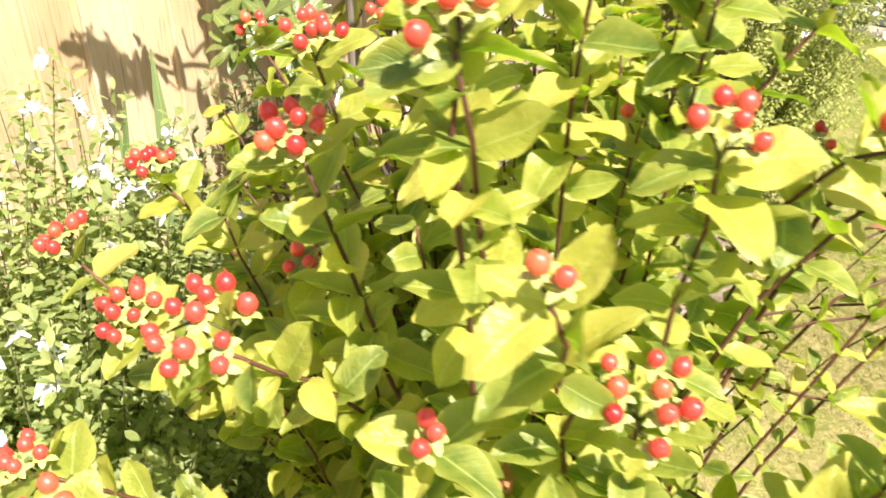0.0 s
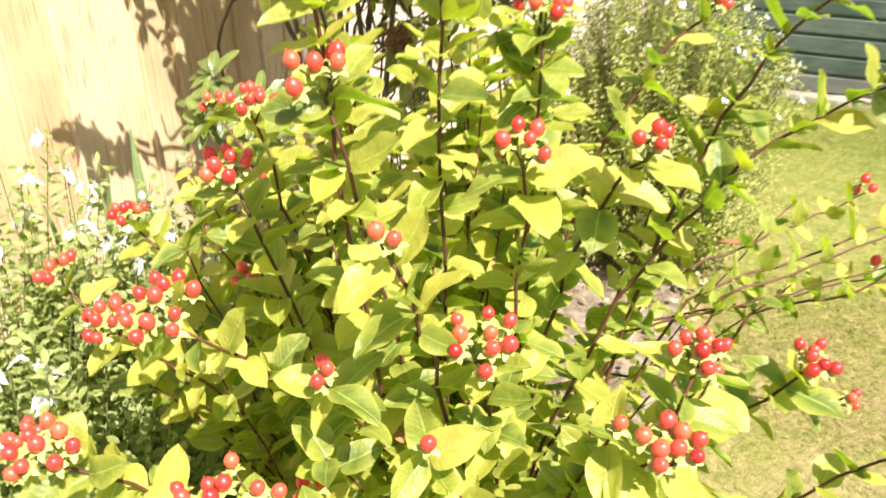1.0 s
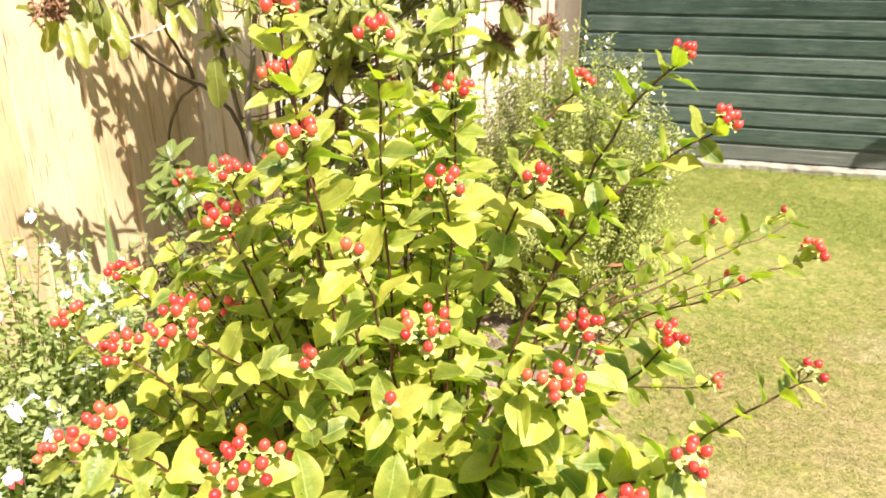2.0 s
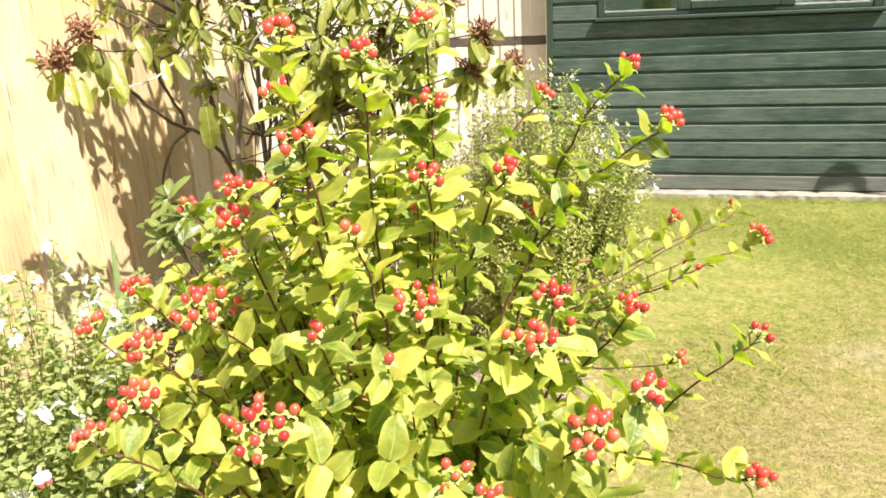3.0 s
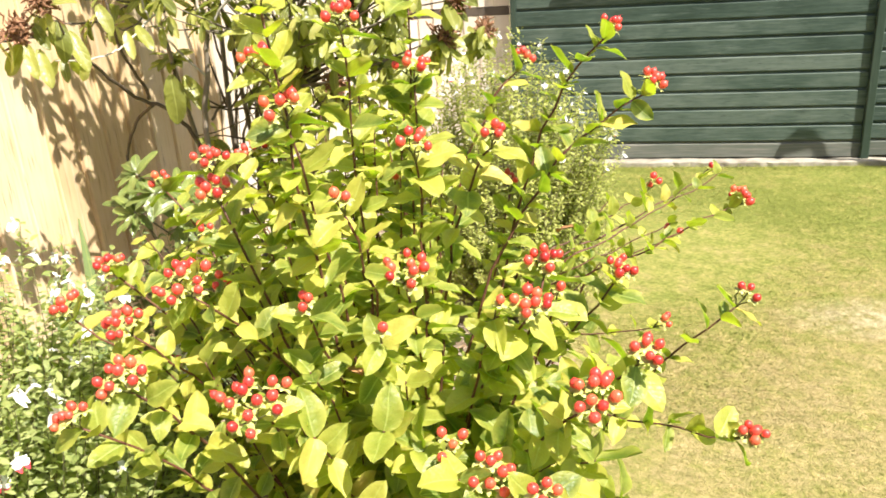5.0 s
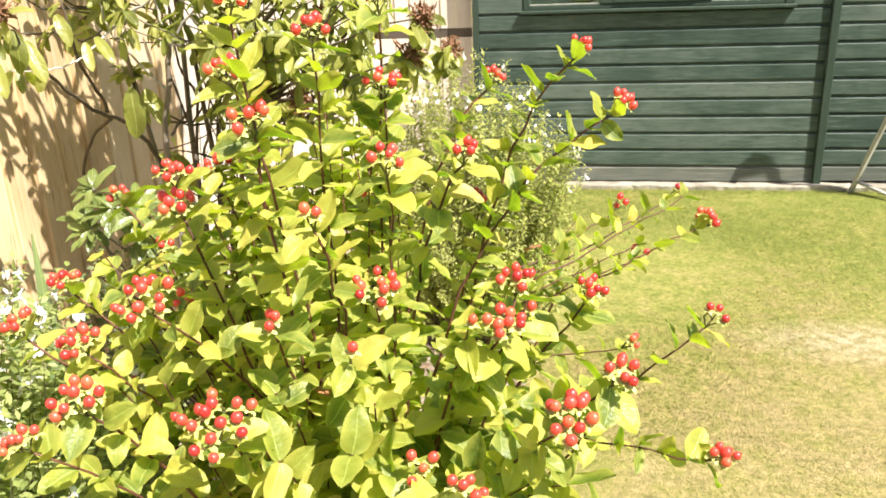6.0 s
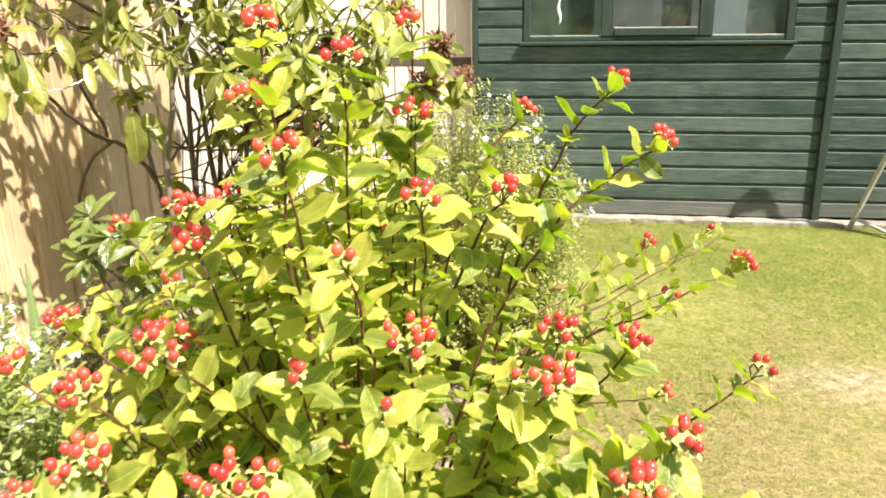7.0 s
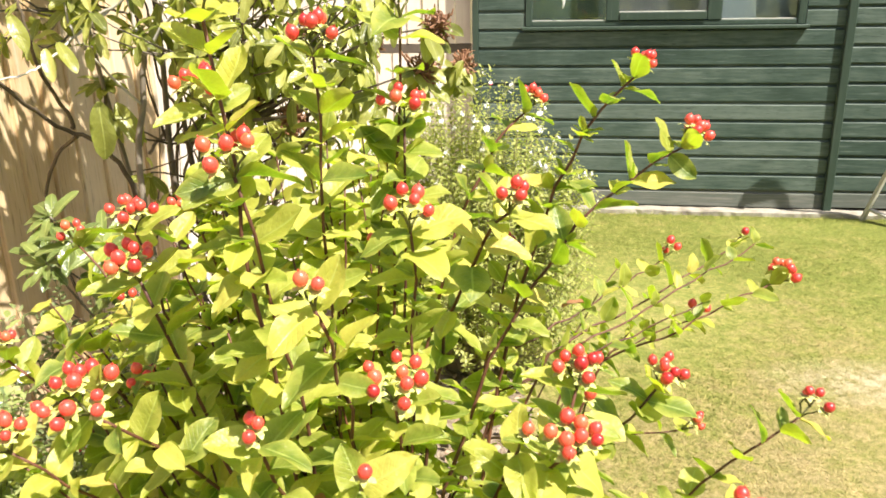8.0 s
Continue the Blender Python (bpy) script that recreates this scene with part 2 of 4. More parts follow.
def lawn_material(name, source):
    """Grass with dry straw patches, the driest one beside the border."""
    k = Mat(name, 0.75, 0.2)
    rand = k.random(source)
    tc = k.t.nodes.new("ShaderNodeTexCoord")
    vec = tc.outputs["Object"]
    big = k.noise(vec, 1.4, 4.0, 0.6)
    mid = k.noise(vec, 9.0, 4.0, 0.6)
    tuft = k.noise(vec, 48.0, 3.0, 0.6)
    fine = k.noise(vec, 160.0, 3.0, 0.7)
    sp = k.t.nodes.new("ShaderNodeVectorMath")
    sp.operation = "DISTANCE"
    sp.inputs[1].default_value = (2.0, 1.75, 0)
    k.link(vec, sp.inputs[0])
    dry = k.math("SUBTRACT", 1.0, k.math("MULTIPLY", sp.outputs["Value"], 0.55), True)
    dry = k.math("ADD", k.math("MULTIPLY", dry, 0.75), k.math("ADD", k.math("MULTIPLY", k.math("SUBTRACT", big, 0.5), 1.1), k.math("ADD", k.math("MULTIPLY", k.math("SUBTRACT", mid, 0.5), 1.5), k.math("MULTIPLY", k.math("SUBTRACT", tuft, 0.5), 1.0))))
    # a bleached streak farther out
    st = k.t.nodes.new("ShaderNodeMapping")
    st.inputs["Location"].default_value = (-2.47 * 0.95, -2.47 * 1.95, 0)
    st.inputs["Scale"].default_value = (0.95, 1.95, 1)
    k.link(vec, st.inputs["Vector"])
    ln = k.t.nodes.new("ShaderNodeVectorMath")
    ln.operation = "LENGTH"
    k.link(st.outputs[0], ln.inputs[0])
    streak = k.math("SUBTRACT", 1.0, k.math("MULTIPLY", ln.outputs["Value"], 2.2), True)
    dry = k.math("ADD", dry, k.math("MULTIPLY", streak, 0.55))
    dry = k.math("ADD", dry, k.math("MULTIPLY", k.math("SUBTRACT", rand, 0.5), 0.55), True)
    c = k.ramp(dry, ((0.05, (0.242, 0.274, 0.068)), (0.35, (0.325, 0.322, 0.1)), (0.65, (0.375, 0.33, 0.14)), (1.0, (0.42, 0.35, 0.18))))
    c = k.mix(0.5, c, k.ramp(tuft, ((0.34, (0.66, 0.7, 0.6)), (0.64, (1.26, 1.22, 1.22)))), "MULTIPLY")
    c = k.mix(0.4, c, k.ramp(fine, ((0.3, (0.5, 0.5, 0.45)), (0.65, (1.05, 1.05, 1.0)))), "MULTIPLY")
    patch = k.noise(vec, 20.0, 5.0, 0.75)
    c = k.mix(0.8, c, k.ramp(patch, ((0.34, (0.82, 0.85, 0.74)), (0.48, (1.06, 1.05, 1.02)), (0.64, (1.34, 1.27, 1.34)))), "MULTIPLY")
    c = k.mix(k.math("MULTIPLY", k.math("MULTIPLY", streak, 0.75), k.math("MULTIPLY", k.math("SUBTRACT", patch, 0.4, True), 4.5, True), True), c, (0.66, 0.61, 0.47))
    if source == "object":
        c = k.mix(1.0, c, (0.8, 0.8, 0.74), "MULTIPLY")
    else:
        c = k.mix(0.7, c, k.ramp(rand, ((0.0, (0.72, 0.76, 0.68)), (0.6, (1.0, 1.0, 1.0)), (1.0, (1.42, 1.36, 1.4)))), "MULTIPLY")
    k.color(c)
    if source == "object":
        k.bump(fine, 0.8, 0.01)
    else:
        k.translucent(c, 0.3)
    return k.m


m_lawn = lawn_material("lawn", "object")
m_blade = lawn_material("grass_blades", "island")


# ---- mesh helpers ----
def mesh_object(name, verts, faces, material, parent=None, label="", uvs=None, smooth=False):
    me = bpy.data.meshes.new(name)
    me.from_pydata([tuple(v) for v in verts], [], [tuple(f) for f in faces])
    if uvs is not None:
        loops = np.empty(len(me.loops), dtype=np.int32)
        me.loops.foreach_get("vertex_index", loops)
        layer = me.uv_layers.new(name="UVMap")
        layer.data.foreach_set("uv", np.asarray(uvs, dtype=np.float32)[loops].ravel())
    if smooth:
        me.polygons.foreach_set("use_smooth", [True] * len(me.polygons))
    me.materials.append(material)
    return share(name, me, parent, label)


def share(name, me, parent=None, label="", m=None):
    ob = new(name, me)
    ob.parent = parent
    if m is not None:
        ob.matrix_basis = m
    if label:
        ob["label"] = label
    return ob


def part(name, bm, material, parent=None, label="", smooth=False):
    me = bpy.data.meshes.new(name)
    bm.to_mesh(me)
    bm.free()
    me.materials.append(material)
    if smooth:
        me.polygons.foreach_set("use_smooth", [True] * len(me.polygons))
    return share(name, me, parent, label)


def box(x0, x1, y0, y1, z0, z1, bevel=0.004):
    bm = bmesh.new()
    bmesh.ops.create_cube(bm, size=1)
    for v in bm.verts:
        v.co = Vector(((x0 + x1) / 2 + v.co.x * (x1 - x0), (y0 + y1) / 2 + v.co.y * (y1 - y0), (z0 + z1) / 2 + v.co.z * (z1 - z0)))
    if bevel:
        bmesh.ops.bevel(bm, geom=bm.edges[:], offset=bevel, segments=1, affect="EDGES")
    return bm


def thing(name, place, label, category, group="", kind=""):
    ob = new(name)
    ob.empty_display_size = 0.05
    ob.location = place
    return tagged(ob, label, category, group, kind)


def tube(points, radii, sides=6):
    """Verts and faces of a tapered tube along points, capped at both ends."""
    verts, faces, n = [], [], len(points)
    for i, (p, r) in enumerate(zip(points, radii)):
        tan = (points[min(i + 1, n - 1)] - points[max(i - 1, 0)]).normalized()
        a = tan.cross(Vector((0.31, 0.87, 0.38))).normalized()
        b = tan.cross(a)
        for j in range(sides):
            w = 2 * math.pi * j / sides
            verts.append(p + (a * math.cos(w) + b * math.sin(w)) * r)
        if i:
            for j in range(sides):
                q, s = (i - 1) * sides, (j + 1) % sides
                faces.append((q + j, q + s, q + sides + s, q + sides + j))
    faces.append(tuple(range(sides))[::-1])
    faces.append(tuple(range((n - 1) * sides, n * sides)))
    return verts, faces


def joined(pieces):
    verts, faces = [], []
    for v, f in pieces:
        o = len(verts)
        verts += v
        faces += [tuple(i + o for i in g) for g in f]
    return verts, faces


def bezier(a, b, c, n):
    return [a * (1 - t) ** 2 + b * 2 * t * (1 - t) + c * t * t for t in (i / (n - 1) for i in range(n))]


def leaf_shape(width, peak, droop, fold, wave, rows=7, cols=4, point=0.75):
    """A leaf 1 long along +y, normal +z: verts, faces and uvs."""
    rnd = random.Random(int(width * 1000 + droop * 77 + wave * 900))
    p = peak * point / (1 - peak)
    top = peak ** p * (1 - peak) ** point
    verts, uvs, faces = [], [], []
    for i in range(rows + 1):
        v = i / rows
        w = width * (max(v, 0.012) ** p * max(1 - v, 0.004) ** point) / top
        sway = wave * math.sin(v * 5 + width * 40)
        for j in range(cols + 1):
            u = j / cols * 2 - 1
            z = -droop * v * v + fold * abs(u) * w + wave * 0.6 * math.sin(v * 9 + u * 2.5 + droop * 30) * abs(u)
            verts.append((u * w + sway * v * 0.5, v - droop * droop * 0.5 * v, z + rnd.uniform(-0.006, 0.006) * abs(u)))
            uvs.append((j / cols, v))
    for i in range(rows):
        for j in range(cols):
            q = i * (cols + 1) + j
            faces.append((q, q + 1, q + cols + 2, q + cols + 1))
    return np.array(verts), faces, np.array(uvs)


def leaf_meshes(name, shapes, material):
    out = []
    for v, f, uv in shapes:
        me = bpy.data.meshes.new(name)
        me.from_pydata([tuple(a) for a in v], [], f)
        loops = np.empty(len(me.loops), dtype=np.int32)
        me.loops.foreach_get("vertex_index", loops)
        me.uv_layers.new(name="UVMap").data.foreach_set("uv", uv.astype(np.float32)[loops].ravel())
        me.polygons.foreach_set("use_smooth", [True] * len(me.polygons))
        me.materials.append(material)
        out.append(me)
    return out


def leaf_mass(name, shapes, placed, material, parent, label):
    """Many leaves in one mesh; placed: (shape number, matrix)."""
    verts, faces, uvs, o = [], [], [], 0
    for k, m in placed:
        v, f, uv = shapes[k]
        a = np.array(m)
        verts.append(v @ a[:3, :3].T + a[:3, 3])
        uvs.append(uv)
        faces += [tuple(i + o for i in g) for g in f]
        o += len(v)
    ob = mesh_object(name, np.vstack(verts), faces, material, parent, label, np.vstack(uvs), True)
    ob["kind"] = "stuff"
    return ob


def leaf_pose(at, along, normal, size, broad=1.0):
    y = along.normalized()
    x = y.cross(normal)
    if x.length < 1e-4:
        x = y.cross(Vector((0.6, 0.3, 0.7)))
    x.normalize()
    z = x.cross(y)
    m = Matrix((x * size * broad, y * size, z * size)).transposed().to_4x4()
    m.translation = at
    return m


def jit(rnd, s):
    return Vector((rnd.gauss(0, s), rnd.gauss(0, s), rnd.gauss(0, s)))


UP = Vector((0, 0, 1))

# ---- ground ----
gv, gf = [], []
edges = [-90, -30, -10, -4, -1] + [i * 0.25 for i in range(0, 25)] + [8, 12, 30, 90]
for y in edges:
    for x in edges:
        near = max(0.0, 1 - (abs(x - 2.5) + abs(y - 2.5)) / 14)
        gv.append((x, y, 0.012 * near * noise.noise(Vector((x * 0.9, y * 0.9, 3.1)))))
n = len(edges)
for j in range(n - 1):
    for i in range(n - 1):
        gf.append((j * n + i, j * n + i + 1, (j + 1) * n + i + 1, (j + 1) * n + i))
ground = tagged(mesh_object("ground", gv, gf, m_lawn, smooth=True), "sunlit mown lawn, green with dry straw-coloured patches", "lawn", kind="structure")


def bed_edge(y):
    return 1.2 + 0.1 * math.sin(y * 1.3) + 0.04 * math.sin(y * 4.1)


bv, bf = [], []
ys = [-4 + 0.12 * i for i in range(74)]
for y in ys:
    e = bed_edge(y)
    for i in range(13):
        s = i / 12
        x = -0.045 + (e + 0.045) * s
        bv.append((x, y, -0.02 + 0.07 * math.sin(math.pi * min(1, 0.12 + s * 0.88)) ** 0.5 + 0.012 * noise.noise(Vector((x * 9, y * 9, 0)))))
for j in range(len(ys) - 1):
    for i in range(12):
        bf.append((j * 13 + i, j * 13 + i + 1, (j + 1) * 13 + i + 1, (j + 1) * 13 + i))
tagged(mesh_object("flower_bed", bv, bf, m_soil, smooth=True), "bare dry soil of a planted garden border", "flower bed", kind="structure")


def lawn_blades():
    rng = np.random.default_rng(5)
    count = 420000
    u = rng.random((count, 2))
    y = 0.7 + (4.715 - 0.7) * u[:, 1] ** 1.25
    x = 0.9 + 3.3 * u[:, 0] + np.where(u[:, 0] > 0.72, rng.exponential(0.9, count) * rng.random(count), 0)
    y = y - np.where((u[:, 1] < 0.3) & (rng.random(count) < 0.5), rng.exponential(0.5, count), 0)
    edge = 1.2 + 0.1 * np.sin(y * 1.3) + 0.04 * np.sin(y * 4.1) + rng.normal(0, 0.03, count)
    keep = x > edge
    x, y = x[keep], y[keep]
    count = len(x)
    a = rng.random(count) * 2 * np.pi
    clump = 0.6 + 0.4 * np.sin(x * 61 + 3 * np.sin(y * 37)) * np.sin(y * 53 + 3 * np.sin(x * 41))
    h = rng.uniform(0.006, 0.016, count) * (0.6 + 0.6 * clump) * np.where((y > 4.6) & (rng.random(count) < 0.5), 1.0 + 2.4 * rng.random(count), 1.0)
    w = rng.uniform(0.0009, 0.0019, count)
    lean = rng.uniform(0.9, 2.8, count) * h
    b = rng.random(count) * 2 * np.pi
    root = np.stack([x, y, np.full(count, -0.004)], 1)
    side = np.stack([np.cos(a) * w, np.sin(a) * w, np.zeros(count)], 1)
    tip = root + np.stack([np.cos(b) * lean, np.sin(b) * lean, h], 1)
    verts = np.stack([root - side, root + side, tip], 1).reshape(-1, 3)
    me = bpy.data.meshes.new("grass")
    me.vertices.add(len(verts))
    me.vertices.foreach_set("co", verts.astype(np.float32).ravel())
    me.loops.add(count * 3)
    me.loops.foreach_set("vertex_index", np.arange(count * 3, dtype=np.int32))
    me.polygons.add(count)
    me.polygons.foreach_set("loop_start", np.arange(0, count * 3, 3, dtype=np.int32))
    me.update(calc_edges=True)
    nz = side[:, 0] * (tip - root)[:, 1] - side[:, 1] * (tip - root)[:, 0]
    turned = np.arange(count * 3, dtype=np.int32).reshape(-1, 3)
    turned[nz < 0] = turned[nz < 0][:, [1, 0, 2]]
    me.loops.foreach_set("vertex_index", turned.ravel())
    me.update(calc_edges=True)
    tilt = rng.normal(0, 0.24, (count, 2))
    nr = np.concatenate([tilt, np.ones((count, 1))], 1)
    nr /= np.linalg.norm(nr, axis=1)[:, None]
    me.normals_split_custom_set_from_vertices(np.repeat(nr, 3, axis=0).tolist())
    me.materials.append(m_blade)
    tagged(new("grass", me), "short mown grass blades, green and straw coloured", "grass", kind="stuff")


lawn_blades()

# ---- shed ----
SHED_Y, PITCH = 4.8, 0.111
shed = thing("garden_shed", (1.9, SHED_Y, 0), "dark green painted timber shed with shiplap boards and a three-light window", "shed")


def shed_part(name, bm, material, label="", parent=None, smooth=False):
    """Built in world places, hung under the shed."""
    bm.transform(Matrix.Translation((-1.9, -SHED_Y, 0)))
    return part(name, bm, material, parent or shed, label, smooth)


def shiplap(x0, x1, z):
    """A board with a scooped upper lip and a blunt lower edge, front at y = SHED_Y - 0.02."""
    prof = [(0.0, 0.0), (0.021, 0.0), (0.023, 0.003), (0.023, 0.086), (0.02, 0.0895), (0.008, 0.092), (0.005, PITCH - 0.0005), (0.0, PITCH - 0.0005)]
    bm = bmesh.new()
    rows = []
    cuts = max(2, int((x1 - x0) / 0.25))
    for i in range(cuts + 1):
        x = x0 + (x1 - x0) * i / cuts
        wob = 0.0025 * noise.noise(Vector((x * 2.1, z * 7.7, 0.4)))
        wz = 0.0022 * noise.noise(Vector((x * 1.7, z * 5.1, 2.4)))
        rows.append([bm.verts.new((x, SHED_Y - d - (wob if d > 0.005 else 0), z + h + wz)) for d, h in prof])
    for a, b in zip(rows, rows[1:]):
        for i in range(len(prof) - 1):
            bm.faces.new((a[i], b[i], b[i + 1], a[i + 1]))
    bm.faces.new(rows[0])
    bm.faces.new(rows[-1][::-1])
    bmesh.ops.recalc_face_normals(bm, faces=bm.faces)
    return bm


rnd = random.Random(11)
WX0, WX1, WZ0, WZ1 = 1.02, 2.66, 1.165, 1.93
SHED_L, SHED_R, BATTEN = 0.70, 4.6, 2.915
Z0 = 0.044
for i in range(19):
    z = Z0 + i * PITCH
    spans = [(SHED_L + 0.03, BATTEN - 0.02, 0.0), (BATTEN + 0.02, SHED_R, 0.008)]
    if WZ0 - PITCH + 0.03 < z < WZ1:
        spans = [(SHED_L + 0.03, WX0 - 0.005, 0.0), (WX1 + 0.005, BATTEN - 0.02, 0.0), (BATTEN + 0.02, SHED_R, 0.008)]
    for x0, x1, dz in spans:
        shed_part("board", shiplap(x0, x1, z + dz), m_green_foot if i == 0 else m_green, "weathered greyish bottom board" if i == 0 else "")
shed_part("corner_trim", box(SHED_L - 0.01, SHED_L + 0.028, SHED_Y - 0.03, SHED_Y + 0.04, Z0, 2.2), m_green_trim, "dark green corner trim")
shed_part("cover_strip", box(BATTEN - 0.03, BATTEN + 0.02, SHED_Y - 0.056, SHED_Y - 0.001, Z0 - 0.01, 2.2, 0.005), m_green_trim, "upright green cover strip")
shed_part("side_wall", box(SHED_L, SHED_L + 0.03, SHED_Y + 0.042, SHED_Y + 2.4, Z0, 2.2), m_green)
shed_part("side_wall", box(SHED_R - 0.03, SHED_R, SHED_Y + 0.002, SHED_Y + 2.4, Z0, 2.2), m_green)
shed_part("back_wall", box(SHED_L, SHED_R, SHED_Y + 2.402, SHED_Y + 2.44, Z0, 2.2), m_inside)
shed_part("floor_board", box(SHED_L + 0.04, SHED_R - 0.04, SHED_Y + 0.06, SHED_Y + 2.4, Z0, Z0 + 0.03, 0), m_inside)
roof = bmesh.new()
rv = [roof.verts.new(p) for p in ((SHED_L - 0.12, SHED_Y - 0.14, 2.17), (SHED_R + 0.12, SHED_Y - 0.14, 2.17), (SHED_R + 0.12, SHED_Y + 2.55, 2.5), (SHED_L - 0.12, SHED_Y + 2.55, 2.5))]
roof.faces.new(rv)
bmesh.ops.solidify(roof, geom=roof.faces[:], thickness=0.03)
shed_part("roof", roof, m_felt, "dark felt roof")

# window: frame, sill, three lights, the middle one an opening casement
win = new("window")
win.parent = shed
win["label"] = "three-light window in a dark green frame"
FY0, FY1 = SHED_Y - 0.032, SHED_Y + 0.03
for name, b in (
    ("frame_side", (WX0, WX0 + 0.04, FY0, FY1, WZ0, WZ1)), ("frame_side", (WX1 - 0.045, WX1, FY0, FY1, WZ0, WZ1)),
    ("mullion", (1.508, 1.585, FY0, FY1, WZ0 + 0.03, WZ1 - 0.04)), ("mullion", (2.1, 2.185, FY0, FY1, WZ0 + 0.03, WZ1 - 0.04)),
    ("frame_bottom", (WX0 + 0.04, WX1 - 0.045, FY0 + 0.006, FY1, WZ0, WZ0 + 0.03)), ("frame_top", (WX0 + 0.04, WX1 - 0.045, FY0, FY1, WZ1 - 0.04, WZ1)),
    ("casement_bottom", (1.587, 2.098, FY0 - 0.006, FY1 - 0.01, WZ0 + 0.032, WZ0 + 0.078)), ("casement_top", (1.587, 2.098, FY0 - 0.006, FY1 - 0.01, WZ1 - 0.09, WZ1 - 0.042)),
    ("sill", (WX0 - 0.02, WX1 + 0.02, SHED_Y - 0.062, SHED_Y + 0.01, WZ0 - 0.022, WZ0 - 0.001)),
):
    shed_part(name, box(*b), m_green_trim, "", win)
for x0, x1, z0, y in ((1.062, 1.506, WZ0 + 0.03, 0.0), (1.587, 2.098, WZ0 + 0.078, -0.004), (2.187, 2.613, WZ0 + 0.03, 0.0)):
    shed_part("pane", box(x0, x1, SHED_Y - 0.006 + y, SHED_Y - 0.002 + y, z0, WZ1 - 0.04 - (0.05 if y else 0), 0), m_glass, "", win).visible_shadow = False
    shed_part("glazing_bead", box(x0, x1, SHED_Y - 0.018 + y, SHED_Y - 0.0065 + y, z0, z0 + 0.006, 0.001), m_steel, "pale bead along the pane", win)
# added panels put each pane's reflected tint behind the glass as colour
for x0, x1, m in ((1.03, 1.52, m_dim_green), (1.54, 2.14, m_dim_grey), (2.16, 2.65, m_dim_blue)):
    shed_part("blind", box(x0, x1, SHED_Y + 0.1, SHED_Y + 0.11, WZ0 - 0.05, 1.97, 0.002), m, "added panel tinted like the reflection in the glass", win)
v, f = tube([Vector((0.008 * math.sin(i * 0.9), -0.05, i * 0.02)) for i in range(19)], [0.002] + [0.006 + 0.006 * math.sin(i * 0.55) ** 2 for i in range(17)] + [0.002], 8)
cord_ob = mesh_object("hanging_ornament", v, f, m_cloth, None, "", None, True)
cord_ob.location = (1.245, SHED_Y, 1.27)
tagged(cord_ob, "white twisted ornament hanging before the shed window", "ornament")
slab = box(0.5, 4.8, SHED_Y - 0.1, SHED_Y + 2.5, -0.05, 0.036, 0.008)
bmesh.ops.subdivide_edges(slab, edges=[e for e in slab.edges if abs(e.verts[0].co.x - e.verts[1].co.x) > 2], cuts=110, use_grid_fill=True)
for v in slab.verts:
    if v.co.y < SHED_Y:
        v.co.y += 0.016 * noise.noise(Vector((v.co.x * 3, 0, 0))) + 0.012 * noise.noise(Vector((v.co.x * 17, 0, v.co.z * 20)))
        v.co.z += 0.006 * noise.noise(Vector((v.co.x * 11, 4, v.co.z * 9)))
tagged(part("shed_slab", slab, m_concrete), "pale concrete slab edge under the green shed", "slab", kind="structure")

# ---- fences ----
def fence_board(x, y, z0, z1, width, thick, turn, rnd):
    """A feather-edge board: thick on one long edge, thin on the other."""
    bm = bmesh.new()
    t0, t1 = thick, thick * 0.45
    rows = []
    for i in range(7):
        z = z0 + (z1 - z0) * i / 6
        b = 0.0015 * rnd.uniform(-1, 1)
        rows.append([bm.verts.new(p) for p in ((0, -width / 2, z), (t0 - 0.003 + b, -width / 2, z), (t0 + b, -width / 2 + 0.003, z), (t1 + b, width / 2, z), (0, width / 2, z))])
    for a, c in zip(rows, rows[1:]):
        for i in range(5):
            bm.faces.new((a[i], a[(i + 1) % 5], c[(i + 1) % 5], c[i]))
    bm.faces.new(rows[0][::-1])
    bm.faces.new(rows[-1])
    bmesh.ops.recalc_face_normals(bm, faces=bm.faces)
    bm.transform(Matrix.Translation((x, y, 0)) @ Matrix.Rotation(turn, 4, "Z"))
    return bm


rnd = random.Random(3)
fence = tagged(part("wall_fence", box(-0.12, -0.07, -4.0, 4.95, 0.25, 0.33), m_fence), "tall tan wooden fence of upright feather-edge boards", "fence", kind="structure")
part("rail", box(-0.12, -0.07, -4.0, 4.95, 1.45, 1.53), m_fence, fence)
y = -4.0
while y < 4.95:
    w = rnd.uniform(0.112, 0.128)
    # boards from y = 2.05 on take the paler wood
    part("board", fence_board(-0.07 + rnd.uniform(0, 0.003), y + w / 2, 0.02, 1.9 + rnd.uniform(-0.006, 0.006), w + 0.006, 0.024, 0, rnd), m_fence if y < 2.05 else m_fence_pale, fence, "" if y < 2.05 else "paler board")
    y += w
back = tagged(part("wall_fence_back", box(-0.06, SHED_L - 0.02, 4.9, 4.95, 0.3, 0.38), m_fence_pale), "pale weathered board fence beside the shed corner", "fence", kind="structure")
x = -0.06
while x < SHED_L - 0.12:
    part("board", fence_board(x + 0.052, 4.9, 1.06, 1.95, 0.1, 0.02, -math.pi / 2, rnd), m_fence_pale, back)
    part("board", fence_board(x + 0.052, 4.9, 0.02, 1.0, 0.1, 0.02, -math.pi / 2, rnd), m_fence_pale, back)
    x += 0.104
part("board", box(x + 0.002, SHED_L - 0.012, 4.882, 4.9, 0.02, 1.95), m_fence_pale, back)
part("cross_rail", box(-0.06, SHED_L - 0.02, 4.885, 4.93, 1.001, 1.059), m_inside, back, "dark horizontal strip")
